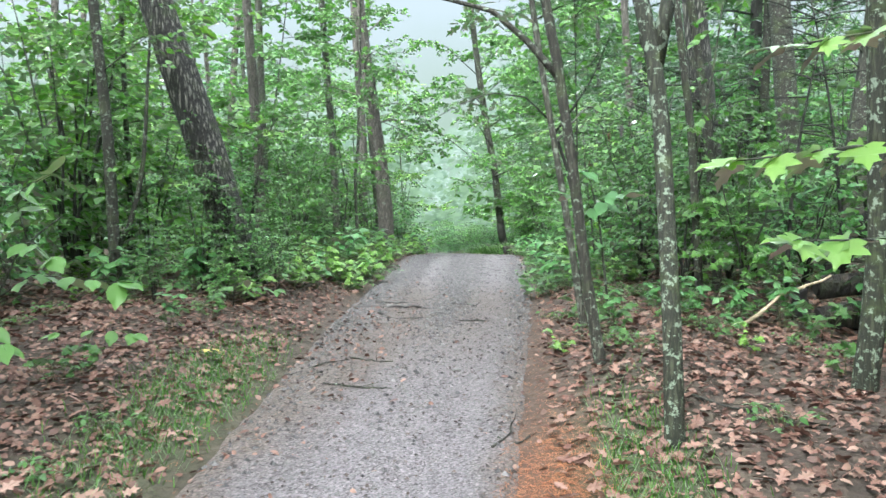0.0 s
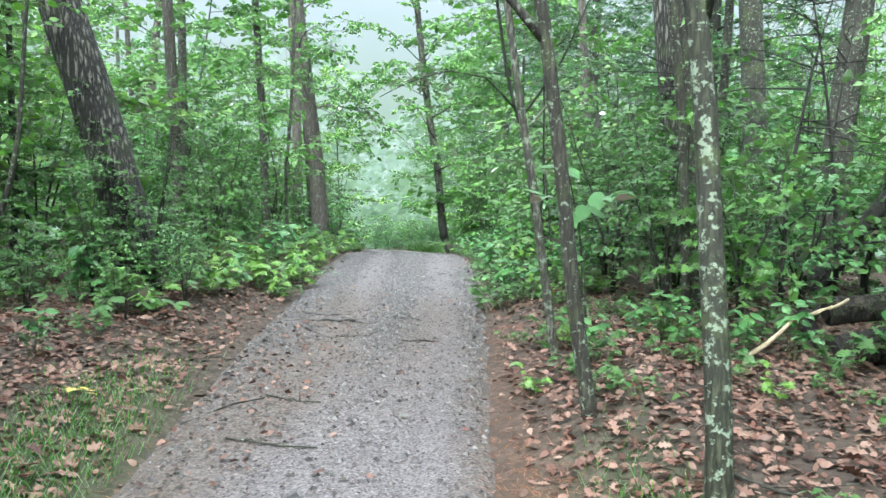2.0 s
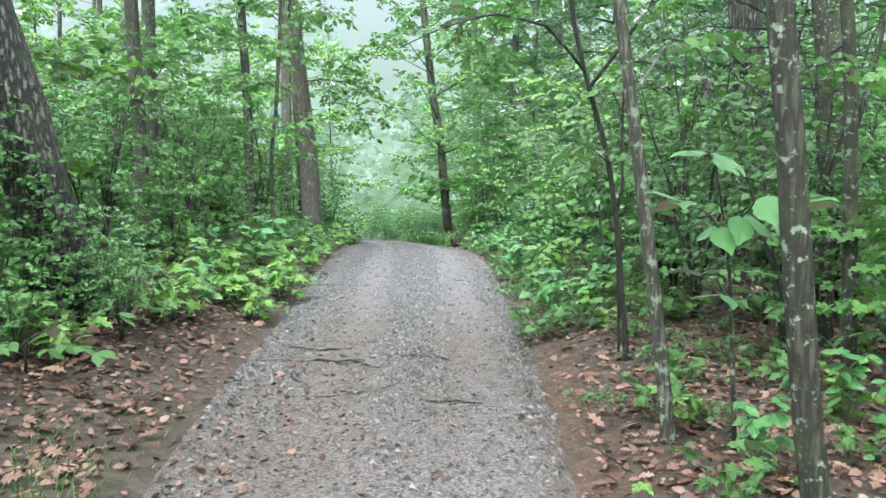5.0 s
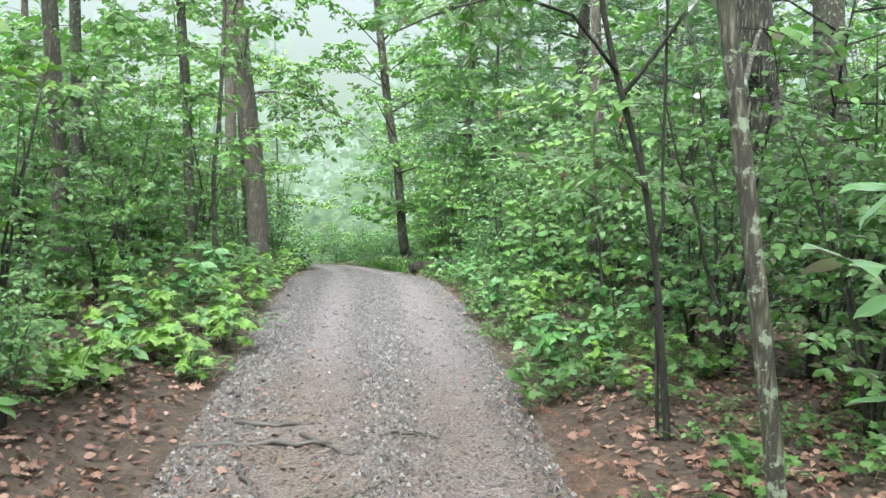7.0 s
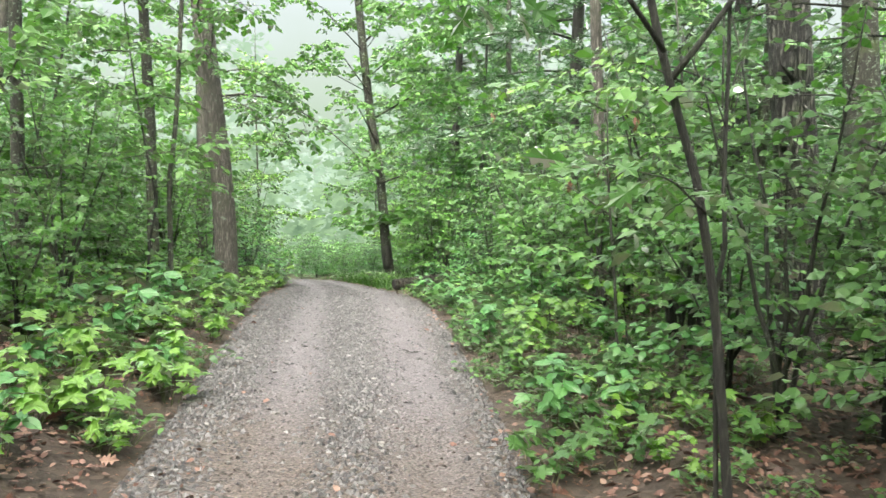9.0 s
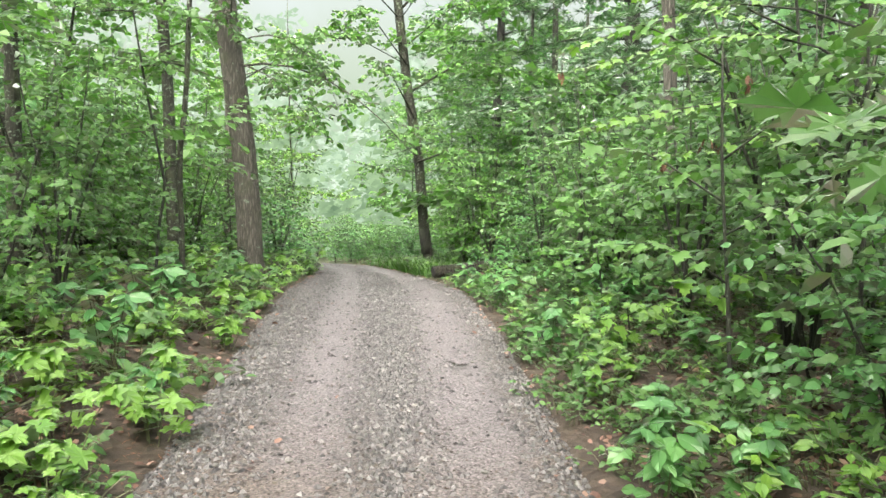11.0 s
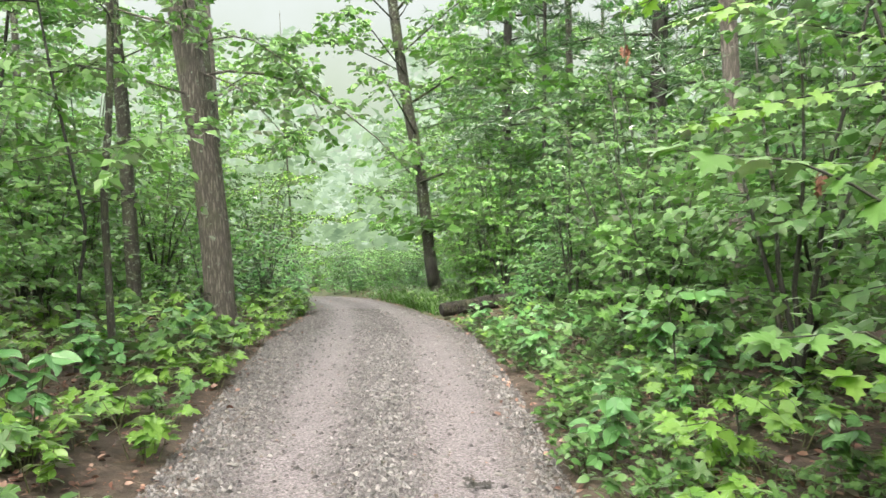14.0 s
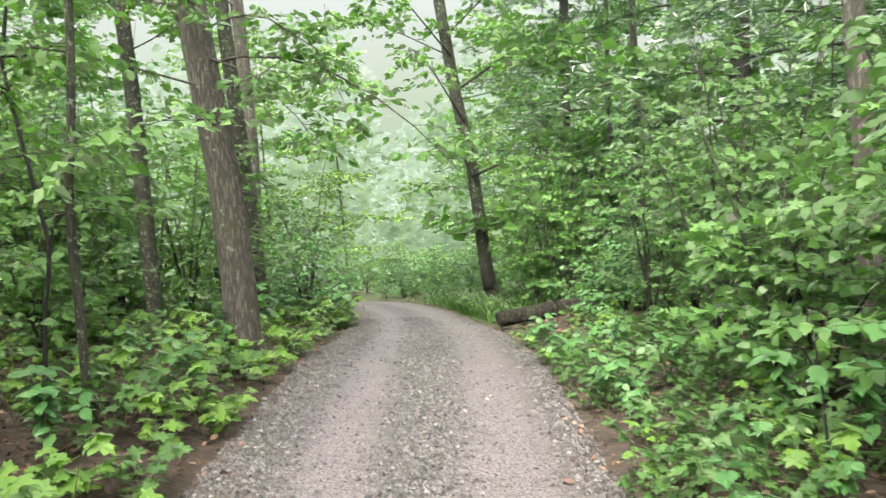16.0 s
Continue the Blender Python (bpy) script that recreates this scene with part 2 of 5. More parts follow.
SOIL, GRAVEL = soil_material(), path_material()


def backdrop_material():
    """Painted mist that glows by itself: pale green low down, white towards the top."""
    m, nodes, links, bsdf = material("glowing_mist_paint")
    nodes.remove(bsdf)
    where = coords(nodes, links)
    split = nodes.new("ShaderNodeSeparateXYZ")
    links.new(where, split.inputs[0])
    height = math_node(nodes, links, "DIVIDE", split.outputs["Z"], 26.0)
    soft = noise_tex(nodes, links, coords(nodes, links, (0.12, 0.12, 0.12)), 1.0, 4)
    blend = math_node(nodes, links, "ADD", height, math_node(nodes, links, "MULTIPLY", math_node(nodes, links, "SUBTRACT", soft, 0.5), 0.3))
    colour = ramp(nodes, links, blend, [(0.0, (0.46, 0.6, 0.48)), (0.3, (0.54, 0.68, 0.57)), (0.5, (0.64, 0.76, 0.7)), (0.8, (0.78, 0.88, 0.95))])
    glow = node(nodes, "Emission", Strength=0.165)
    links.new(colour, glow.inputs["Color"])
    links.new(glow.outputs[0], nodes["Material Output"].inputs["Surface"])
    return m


MIST_GLOW = backdrop_material()


# ---- mesh helpers ----
class Buf:
    """Triangles gathered for one mesh."""

    def __init__(self):
        self.verts, self.tris, self.count = [], [], 0

    def add(self, verts, tris):
        verts, tris = np.asarray(verts, float).reshape(-1, 3), np.asarray(tris, int).reshape(-1, 3)
        self.verts.append(verts)
        self.tris.append(tris + self.count)
        self.count += len(verts)

    def mesh(self, name, mat, smooth=False):
        me = bpy.data.meshes.new(name)
        v, f = np.concatenate(self.verts), np.concatenate(self.tris)
        me.vertices.add(len(v))
        me.vertices.foreach_set("co", v.ravel())
        me.loops.add(f.size)
        me.loops.foreach_set("vertex_index", f.ravel())
        me.polygons.add(len(f))
        me.polygons.foreach_set("loop_start", np.arange(0, f.size, 3))
        me.polygons.foreach_set("use_smooth", np.full(len(f), smooth))
        me.update(calc_edges=True)
        me.materials.append(mat)
        return me


def part(name, buf, mat, parent=None, label="", smooth=False):
    ob = new(name, buf.mesh(name, mat, smooth))
    ob.parent = parent
    return tagged(ob, label)


def tube(buf, points, radii, sides=7, rough=0.0, rng=None, flare=0.0):
    """A tapered limb along points, closed at both ends."""
    pts, radii = np.asarray(points, float), np.asarray(radii, float)
    along = np.gradient(pts, axis=0)
    along /= np.linalg.norm(along, axis=1)[:, None] + 1e-9
    ref = np.where(np.abs(along[:, 2:3]) > 0.9, np.array([[1.0, 0, 0]]), np.array([[0, 0, 1.0]]))
    side = np.cross(along, ref)
    side /= np.linalg.norm(side, axis=1)[:, None] + 1e-9
    for n in range(1, len(side)):
        if side[n] @ side[n - 1] < 0:
            side[n] = -side[n]
    other = np.cross(along, side)
    turn = np.linspace(0, 2 * np.pi, sides, endpoint=False)
    rad = np.repeat(radii[:, None], sides, 1)
    if rough and rng is not None:
        lobes = sum(np.cos(turn * k + rng.uniform(0, 6)) * rng.uniform(0.3, 1) / k for k in (2, 3, 5))
        rad = rad * (1 + rough * lobes[None] + rough * 0.5 * rng.normal(0, 1, rad.shape))
        if flare:
            t = np.arange(len(pts))[:, None]
            rad = rad * (1 + flare * np.exp(-t * 1.3) * (1 + 0.5 * np.cos(turn * 5 + 1)[None]))
    ring = pts[:, None] + rad[..., None] * (np.cos(turn)[None, :, None] * side[:, None] + np.sin(turn)[None, :, None] * other[:, None])
    verts = np.concatenate([ring.reshape(-1, 3), pts[:1], pts[-1:]])
    a = (np.arange(len(pts) - 1)[:, None] * sides + np.arange(sides)[None]).ravel()
    b = (np.arange(len(pts) - 1)[:, None] * sides + (np.arange(sides)[None] + 1) % sides).ravel()
    tris = np.concatenate([np.stack([a, b, b + sides], 1), np.stack([a, b + sides, a + sides], 1)])
    k, last = np.arange(sides), (len(pts) - 1) * sides
    n0 = len(pts) * sides
    caps = np.concatenate([np.stack([np.full(sides, n0), (k + 1) % sides, k], 1), np.stack([np.full(sides, n0 + 1), last + k, last + (k + 1) % sides], 1)])
    buf.add(verts, np.concatenate([tris, caps]))


def sliver(buf, a, b, c, radius):
    """A thin three-sided twig with a bend, pointed at its tip."""
    way = (c - a) / (np.linalg.norm(c - a) + 1e-9)
    side = np.cross(way, (0.3, 0.2, 0.93))
    side /= np.linalg.norm(side) + 1e-9
    other = np.cross(way, side)
    corner = [side * radius, (-0.5 * side + 0.87 * other) * radius, (-0.5 * side - 0.87 * other) * radius]
    v = [a + k for k in corner] + [b + k * 0.7 for k in corner] + [c]
    buf.add(v, [(0, 1, 4), (0, 4, 3), (1, 2, 5), (1, 5, 4), (2, 0, 3), (2, 3, 5), (3, 4, 6), (4, 5, 6), (5, 3, 6)])


def leaf_shape(kind):
    """A leaf one unit long along x, folded a little along its midrib: vertices and triangles."""
    if kind == "oval":
        v = [(0, 0, 0), (0.24, 0.27, 0.05), (0.64, 0.25, 0.01), (1, 0, -0.14), (0.64, -0.25, 0.01), (0.24, -0.27, 0.05)]
        return np.array(v), np.array([(0, 5, 1), (5, 4, 2), (5, 2, 1), (4, 3, 2)])
    if kind == "clump":
        v = [(0, 0, 0), (0.5, 0.38, 0.07), (1, 0, -0.12), (0.5, -0.38, 0.07)]
        return np.array(v), np.array([(0, 3, 2), (0, 2, 1)])
    if kind == "broad":
        half = [(0.08, 0.14), (0.24, 0.27), (0.45, 0.32), (0.66, 0.26), (0.84, 0.13)]
        out = [(0, 0, 0)] + [(x, y, 0.05 - 0.1 * x * x - 0.1 * y) for x, y in half] + [(1, 0, -0.14)] + [(x, -y, 0.05 - 0.1 * x * x - 0.1 * y) for x, y in reversed(half)]
    elif kind == "maple":
        half = [(-0.07, 0.2), (-0.03, 0.45), (0.15, 0.35), (0.22, 0.5), (0.37, 0.62), (0.45, 0.4), (0.5, 0.24), (0.66, 0.25), (0.76, 0.29), (0.86, 0.11)]
        out = [(0, 0, 0)] + [(x, y, 0.06 - 0.12 * abs(y) - 0.08 * x) for x, y in half] + [(1.05, 0, -0.14)]
        out += [(x, -y, 0.06 - 0.12 * abs(y) - 0.08 * x) for x, y in reversed(half)]
    elif kind == "oak":
        half = [(0.12, 0.07), (0.25, 0.2), (0.32, 0.08), (0.48, 0.3), (0.56, 0.1), (0.74, 0.24), (0.8, 0.08)]
        out = [(0, 0, 0)] + [(x, y, 0.03 - 0.1 * x * x) for x, y in half] + [(1, 0, -0.12)] + [(x, -y, 0.03 - 0.1 * x * x) for x, y in reversed(half)]
    v = np.array([(0.42, 0, -0.03)] + out)
    n = len(out)
    return v, np.array([(0, 1 + (k + 1) % n, 1 + k) for k in range(n)])


SHAPES = {kind: leaf_shape(kind) for kind in ("oval", "clump", "broad", "maple", "oak")}


def leaves(buf, at, ways, ups, sizes, kind):
    """Adds one leaf at each place, growing along its way with its face to its up."""
    at, ways, ups, sizes = (np.asarray(a, float) for a in (at, ways, ups, sizes))
    if not len(at):
        return
    ways = ways / (np.linalg.norm(ways, axis=1)[:, None] + 1e-9)
    side = np.cross(ups, ways)
    side /= np.linalg.norm(side, axis=1)[:, None] + 1e-9
    up = np.cross(ways, side)
    v, f = SHAPES[kind]
    verts = at[:, None] + sizes[:, None, None] * (v[None, :, 0:1] * ways[:, None] + v[None, :, 1:2] * side[:, None] + v[None, :, 2:3] * up[:, None])
    tris = f[None] + (np.arange(len(at)) * len(v))[:, None, None]
    buf.add(verts.reshape(-1, 3), tris.reshape(-1, 3))


class Foliage:
    """Wood and leaves of one plant while it is being grown."""

    def __init__(self, seed, kind, size):
        self.rng, self.kind, self.size = np.random.default_rng(seed), kind, size
        self.wood, self.green = Buf(), Buf()
        self.at, self.ways, self.ups, self.sizes = [], [], [], []

    def leaf(self, at, way, tilt=0.6, scale=1.0):
        r = self.rng
        self.at.append(at)
        self.ways.append(way)
        self.ups.append((r.normal(0, tilt), r.normal(0, tilt), 1.0))
        self.sizes.append(self.size * scale * r.uniform(0.6, 1.25))

    def twig(self, start, way, length, radius, step, wood=True, tilt=0.85):
        """A twig with leaves in pairs and one at its tip."""
        r = self.rng
        way = np.asarray(way, float) / np.linalg.norm(way)
        n = max(2, int(length / step))
        bend = r.normal(0, 0.12, 3) + (0, 0, -0.1)
        pts = [np.asarray(start, float) + way * length * s + bend * length * s * s for s in np.linspace(0, 1, n + 1)]
        if wood:
            sliver(self.wood, pts[0], pts[n // 2], pts[-1], radius)
        cross = np.cross(way, (0, 0, 1))
        for k, p in enumerate(pts[1:]):
            for s in (1, -1):
                self.leaf(p + r.normal(0, 0.015, 3), way * 0.55 + s * cross * r.uniform(0.5, 1.1) + (0, 0, r.uniform(-0.7, 0.15)), tilt)
        self.leaf(pts[-1], way + (0, 0, -0.25), tilt)
        return pts

    def finish(self):
        leaves(self.green, self.at, self.ways, self.ups, self.sizes, self.kind)
        return self.wood, self.green


# ---- the lie of the land ----
EDGE_Y = (-40, -5, 3, 5, 8, 12, 16, 20, 22, 24, 26, 29, 34, 40, 60)
EDGE_LEFT = (-0.6, -0.7, -0.92, -1.1, -1.38, -1.66, -2.02, -2.38, -2.5, -2.6, -2.9, -4.0, -7.5, -13.0, -34.0)
EDGE_RIGHT = (0.8, 0.75, 0.75, 0.76, 0.78, 0.74, 0.6, 0.34, 0.04, -0.45, -0.95, -2.1, -5.4, -10.6, -31.0)


def path_left(y):
    return np.interp(y, EDGE_Y, EDGE_LEFT)


def path_right(y):
    return np.interp(y, EDGE_Y, EDGE_RIGHT)


PROFILE_Y = (-12, 2, 4, 6, 8, 10, 12, 14, 16, 17, 18, 19, 20, 22, 24, 26, 28, 30, 36, 44, 60)
PROFILE_Z = (-0.54, -0.132, -0.082, -0.042, -0.014, 0.0, 0.004, 0.0, -0.015, -0.032, -0.06, -0.108, -0.168, -0.31, -0.45, -0.56, -0.68, -0.86, -1.6, -2.6, -4.6)


def path_z(y):
    """The path climbs a little, tops a low crest and dips away into the hollow."""
    return np.interp(y, PROFILE_Y, PROFILE_Z)


def wave(x, y, f, s):
    return np.sin(x * f + s) * np.cos(y * f * 0.83 + s * 1.7) + 0.6 * np.sin(x * f * 1.9 - y * f * 1.3 + s * 0.6)


def beside(x, y):
    """How far a place lies outside the path's edge; negative on the path."""
    return np.maximum(path_left(y) - x, x - path_right(y))


def land_z(x, y):
    d = beside(x, y)
    rise = np.interp(y, (3, 5.2, 18, 24, 35, 60), (0.06, 0.2, 0.2, 0.14, 0.3, 0.4))
    s = np.clip(d / np.interp(y, (22, 30), (1.0, 2.0)), 0, 1)
    bank = rise * s * s * (3 - 2 * s)
    rough = np.clip(d / 0.8, 0, 1) * (0.045 * wave(x, y, 1.1, 0.4) + 0.02 * wave(x, y, 4.3, 2.0)) + np.clip((d - 5) / 20, 0, 1) * 0.5 * wave(x, y, 0.16, 1.0)
    return path_z(y) + bank + rough - 0.05 * np.clip(-d / 0.25 + 0.4, 0, 1)


def grid_mesh(name, xs, ys, height, mat, attributes):
    gx, gy = np.meshgrid(xs, ys)
    v = np.stack([gx, gy, height(gx, gy)], -1).reshape(-1, 3)
    w = len(xs)
    a = (np.arange(len(ys) - 1)[:, None] * w + np.arange(w - 1)[None]).ravel()
    b = Buf()
    b.add(v, np.concatenate([np.stack([a, a + 1, a + w + 1], 1), np.stack([a, a + w + 1, a + w], 1)]))
    me = b.mesh(name, mat, True)
    for key, values in attributes(gx, gy).items():
        me.attributes.new(key, "FLOAT", "POINT").data.foreach_set("value", values.ravel())
    return me


def bump(v, centre, width):
    return np.exp(-(((v - centre) / width) ** 2))


NEEDLE_SPOT = (0.95, 3.0)
far_out = np.geomspace(0.15, 900, 34)
ground_x = np.concatenate([-6 - far_out[::-1], np.arange(-6, 6.01, 0.16), 6 + far_out])
ground_y = np.concatenate([-4 - far_out[::-1], np.arange(-4, 30.01, 0.17), 30 + far_out])


def ground_zones(x, y):
    return {
        "needles": np.clip(0.8 * bump(x, NEEDLE_SPOT[0], 0.24) * bump(y, NEEDLE_SPOT[1], 1.1) + 0.25 * bump(x - path_right(y), 0.1, 0.2) * (y < 9), 0, 1),
        "turf": np.clip(bump(x - path_left(y), -0.4, 0.35) * bump(y, 4.4, 1.8) + bump(x, 1.4, 0.3) * bump(y, 3.4, 1.3) + bump(beside(x, y), 0.4, 0.9) * bump(y, 25.5, 3) + 0.8 * np.clip((y - 26) / 3, 0, 1), 0, 1),
    }


ground = tagged(new("ground", grid_mesh("ground", ground_x, ground_y, land_z, SOIL, ground_zones)),
                "forest floor of brown soil and leaf duff beside the path", "ground", kind="structure")

def path_top(x, y):
    """The height of the worn gravel surface."""
    u = (x - path_left(y)) / (path_right(y) - path_left(y))
    rut = -0.018 * (bump(u, 0.34, 0.12) + bump(u, 0.76, 0.12)) + 0.012 * bump(u, 0.55, 0.12)
    edge = -0.09 * np.clip((np.abs(u - 0.5) - 0.44) / 0.12, 0, 1) ** 1.5
    return path_z(y) + 0.012 + rut + edge + 0.006 * wave(x, y, 5.0, 1.0) + 0.003 * wave(x, y, 17.0, 0.2)


path_u = np.linspace(-0.06, 1.06, 46)
path_v = np.concatenate([np.arange(-14, 32, 0.09), np.arange(32, 58, 0.6)])


def path_mesh():
    u, v = np.meshgrid(path_u, path_v)
    ragged = 0.11 * wave(u * 0 + 1.0 + (u > 0.5), v, 3.1, 0.3) + 0.05 * wave(u * 0 + 2.0 + (u > 0.5), v, 9.7, 0.8)
    x = path_left(v) + (path_right(v) - path_left(v)) * u + np.where(u < 0.5, 1, 0.6) * ragged * np.abs(u - 0.5) * 2
    z = path_top(x, v)
    n, w = len(path_v), len(path_u)
    a = (np.arange(n - 1)[:, None] * w + np.arange(w - 1)[None]).ravel()
    b = Buf()
    b.add(np.stack([x, v, z], -1).reshape(-1, 3), np.concatenate([np.stack([a, a + 1, a + w + 1], 1), np.stack([a, a + w + 1, a + w], 1)]))
    me = b.mesh("path", GRAVEL, True)
    near = np.interp(v, (6.5, 9.5), (1, 0))
    tracks = np.clip(1.1 * bump(u, 0.33, 0.12) + 1.2 * bump(u, 0.76, 0.14), 0, 1)
    worn = np.clip(near * 0.9 * np.clip(1.15 - np.abs(u - 0.55) * 1.1, 0, 1) + (1 - near) * tracks, 0, 1)
    earth = np.clip(0.2 + 0.95 * bump(v, 8.2, 2.7) * np.clip(1.35 - u * 1.1, 0, 1) + 0.9 * np.clip((np.abs(u - 0.52) - 0.35) / 0.13, 0, 1) + 0.35 * bump(v, 10, 1.6) + 0.9 * np.clip((0.42 - u) / 0.25, 0, 1) * bump(v, 7.0, 3.2), 0, 1)
    for key, values in (("worn", worn), ("earth", earth)):
        me.attributes.new(key, "FLOAT", "POINT").data.foreach_set("value", values.ravel())
    return me


path_ob = tagged(new("path", path_mesh()), "damp grey gravel footpath with two pale worn tracks", "path", kind="structure")

# A glowing ring stands in for sky-lit mist; no light falls on it.
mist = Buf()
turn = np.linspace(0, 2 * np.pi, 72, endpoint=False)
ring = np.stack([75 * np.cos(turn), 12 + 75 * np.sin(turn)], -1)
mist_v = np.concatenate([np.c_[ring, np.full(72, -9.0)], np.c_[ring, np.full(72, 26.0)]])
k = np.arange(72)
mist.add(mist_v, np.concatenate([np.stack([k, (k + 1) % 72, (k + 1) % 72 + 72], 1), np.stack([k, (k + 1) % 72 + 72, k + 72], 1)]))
tagged(part("backdrop", mist, MIST_GLOW), "glowing ring painted as pale green mist beyond the trees", "backdrop", kind="structure")


# ---- trees ----
def along(axis, s):
    """The place at share s of a line of points."""
    axis = np.asarray(axis, float)
    steps = np.r_[0, np.cumsum(np.linalg.norm(np.diff(axis, axis=0), axis=1))]
    return np.array([np.interp(s * steps[-1], steps, axis[:, n]) for n in range(3)])


def grow_limb(f, start, way, length, radius, twigs, twig_length, step, droop=0.12):
    """One limb with leafy twigs along its outer part. Returns its wood."""
    r, wood = f.rng, Buf()
    way = np.asarray(way, float) / np.linalg.norm(way)
    bend = r.normal(0, 0.2, 3) + (0, 0, -droop)
    pts = [np.asarray(start, float) + way * length * s + bend * length * s * s for s in np.linspace(0, 1, 7)]
    tube(wood, pts, np.linspace(radius, radius * 0.25, 7), 6)
    for _ in range(twigs):
        p = along(pts, r.uniform(0.25, 1.0))
        a = r.uniform(0, 2 * np.pi)
        f.twig(p, way * 0.7 + np.array((math.cos(a), math.sin(a), r.uniform(-0.35, 0.3))), twig_length * r.uniform(0.5, 1.3), 0.004, step)
    return wood


def tree(name, label, axis, radius, height, mat, seed, leaf_mat=LEAF_MID, kind="oval", size=0.1, low=3.5, limbs=8, reach=2.0, twigs=9, twig_length=0.6,
         step=0.09, sides=14, rough=0.05, flare=0.5, extra=(), category="tree", clear=None):
    """A tree on its own: the trunk follows axis and goes on to its height; limbs, twigs and leaves above low.
    extra: limbs given by their own points and radius, with the number of leafy twigs on each."""
    axis = [np.array(p, float) for p in axis]
    base = axis[0].copy()
    way = axis[-1] - axis[-2]
    way /= np.linalg.norm(way)
    top = axis[-1]
    while top[2] < base[2] + height:
        way = way * 0.9 + np.array((0, 0, 0.12))
        way /= np.linalg.norm(way)
        top = top + way * height / 9
        axis.append(top)
    root = new(name)
    root.location = base
    share = np.linspace(0, 1, 22) ** 1.7
    dense = np.array([along(axis, s) for s in share]) - base
    dense[0, 2] -= 0.12
    wide = radius * np.interp(share, (0, 0.5, 1), (1.0, 0.72, 0.18))
    f = Foliage(seed, kind, size)
    trunk = Buf()
    tube(trunk, dense, wide, sides, rough, f.rng, flare)
    part("trunk", trunk, mat, root, smooth=True)
    total = height
    for n in range(limbs):
        h = low + (total - low) * ((n + f.rng.uniform(0, 0.9)) / limbs) ** 1.35 * 0.97
        s = np.interp(h, dense[:, 2], share)
        a = n * 2.4 + f.rng.uniform(-0.5, 0.5)
        d = np.array((math.cos(a), math.sin(a), f.rng.uniform(0.05, 0.6)))
        if clear is not None and d[0] * clear > 0.2 and h < 7:
            d[0] = -d[0]
        wood = grow_limb(f, along(dense, s), d, reach * (1.1 - 0.5 * h / total) * f.rng.uniform(0.7, 1.25), max(0.01, radius * 0.11), twigs if h < 8 else max(2, twigs // 6), twig_length, step)
        part("limb", wood, mat, root, smooth=True)
    for pts, rad, count in extra:
        wood = Buf()
        pts = np.array([np.array(p, float) - base for p in pts])
        fine = [along(pts, s) for s in np.linspace(0, 1, 9)]
        tube(wood, fine, np.linspace(rad, rad * 0.3, 9), 7)
        part("limb", wood, mat, root, smooth=True)
        for _ in range(count):
            a = f.rng.uniform(0, 2 * np.pi)
            f.twig(along(pts, f.rng.uniform(0.3, 1.0)), (math.cos(a), math.sin(a), f.rng.uniform(-0.4, 0.2)), twig_length * f.rng.uniform(0.4, 0.9), 0.0035, step)
    wood, green = f.finish()
    if wood.count:
        tagged(part("twig_spray", wood, BARK_TWIG, root), kind="stuff")
    if green.count:
        tagged(part("crown", green, leaf_mat, root, "loose green crown of small leaves"), kind="stuff")
    return tagged(root, label, category)


def on_land(x, y):
    return (x, y, float(land_z(x, y)))


oak = tree("oak_tree", "large leaning oak with deeply furrowed grey-brown bark", [(-2.78, 9.15, 0.1), (-3.02, 9.1, 1.16), (-3.33, 9.1, 2.22), (-3.63, 9.1, 3.14), (-3.87, 9.1, 3.85)],
           0.235, 17, BARK_OAK, 11, low=5.5, limbs=7, reach=3.2, rough=0.07, sides=26, kind="oak", size=0.14, twigs=10, clear=1)
tree("lichen_tree", "slender forked tree with grey lichen patches on mossy bark", [(1.61, 3.88, -0.1), (1.6, 3.96, 0.65), (1.59, 4.1, 1.2), (1.57, 4.2, 1.82), (1.52, 4.22, 2.18), (1.45, 4.25, 2.5)],
     0.056, 9, BARK_LICHEN, 12, low=4.5, limbs=5, reach=1.4, extra=[([(1.54, 4.22, 2.1), (1.61, 4.25, 2.45), (1.75, 4.3, 3.4), (1.85, 4.35, 4.6)], 0.048, 10)], flare=0.25)
tree("slim_tree", "slim lichen-flecked tree with an arching bare branch", [(1.33, 5.36, 0.04), (1.21, 5.4, 0.79), (1.11, 5.4, 1.62), (1.02, 5.4, 2.24), (0.92, 5.4, 2.77)],
     0.045, 8, BARK_SLIM, 13, LEAF_DARK, "oak", 0.13, low=3.6, limbs=5, reach=1.3, extra=[([(1.01, 5.4, 2.22), (0.78, 5.4, 2.49), (0.53, 5.4, 2.71), (0.25, 5.45, 2.8), (-0.1, 5.5, 2.9)], 0.03, 4)], flare=0.3)
tree("young_tree", "young grey-barked tree with a mossy foot", [(2.93, 4.78, -0.06), (2.99, 4.78, 0.56), (3.02, 4.78, 1.14), (2.98, 4.8, 2.4)],
     0.08, 9, BARK_LICHEN, 14, low=3.5, limbs=5, reach=1.5, flare=0.3)
slim_b = tree("slim_tree", "slim pale-barked tree beside the path with twiggy branches", [(1.30, 7.2, 0.1), (1.20, 7.2, 0.77), (1.1, 7.2, 1.41), (1.03, 7.2, 1.82), (0.95, 7.2, 2.29)],
              0.036, 7, BARK_PALE, 15, low=3.2, limbs=5, reach=1.3, flare=0.3, extra=[([(1.03, 7.2, 1.85), (1.35, 7.8, 2.25), (1.65, 8.35, 2.32), (1.8, 8.6, 2.2)], 0.012, 3)])
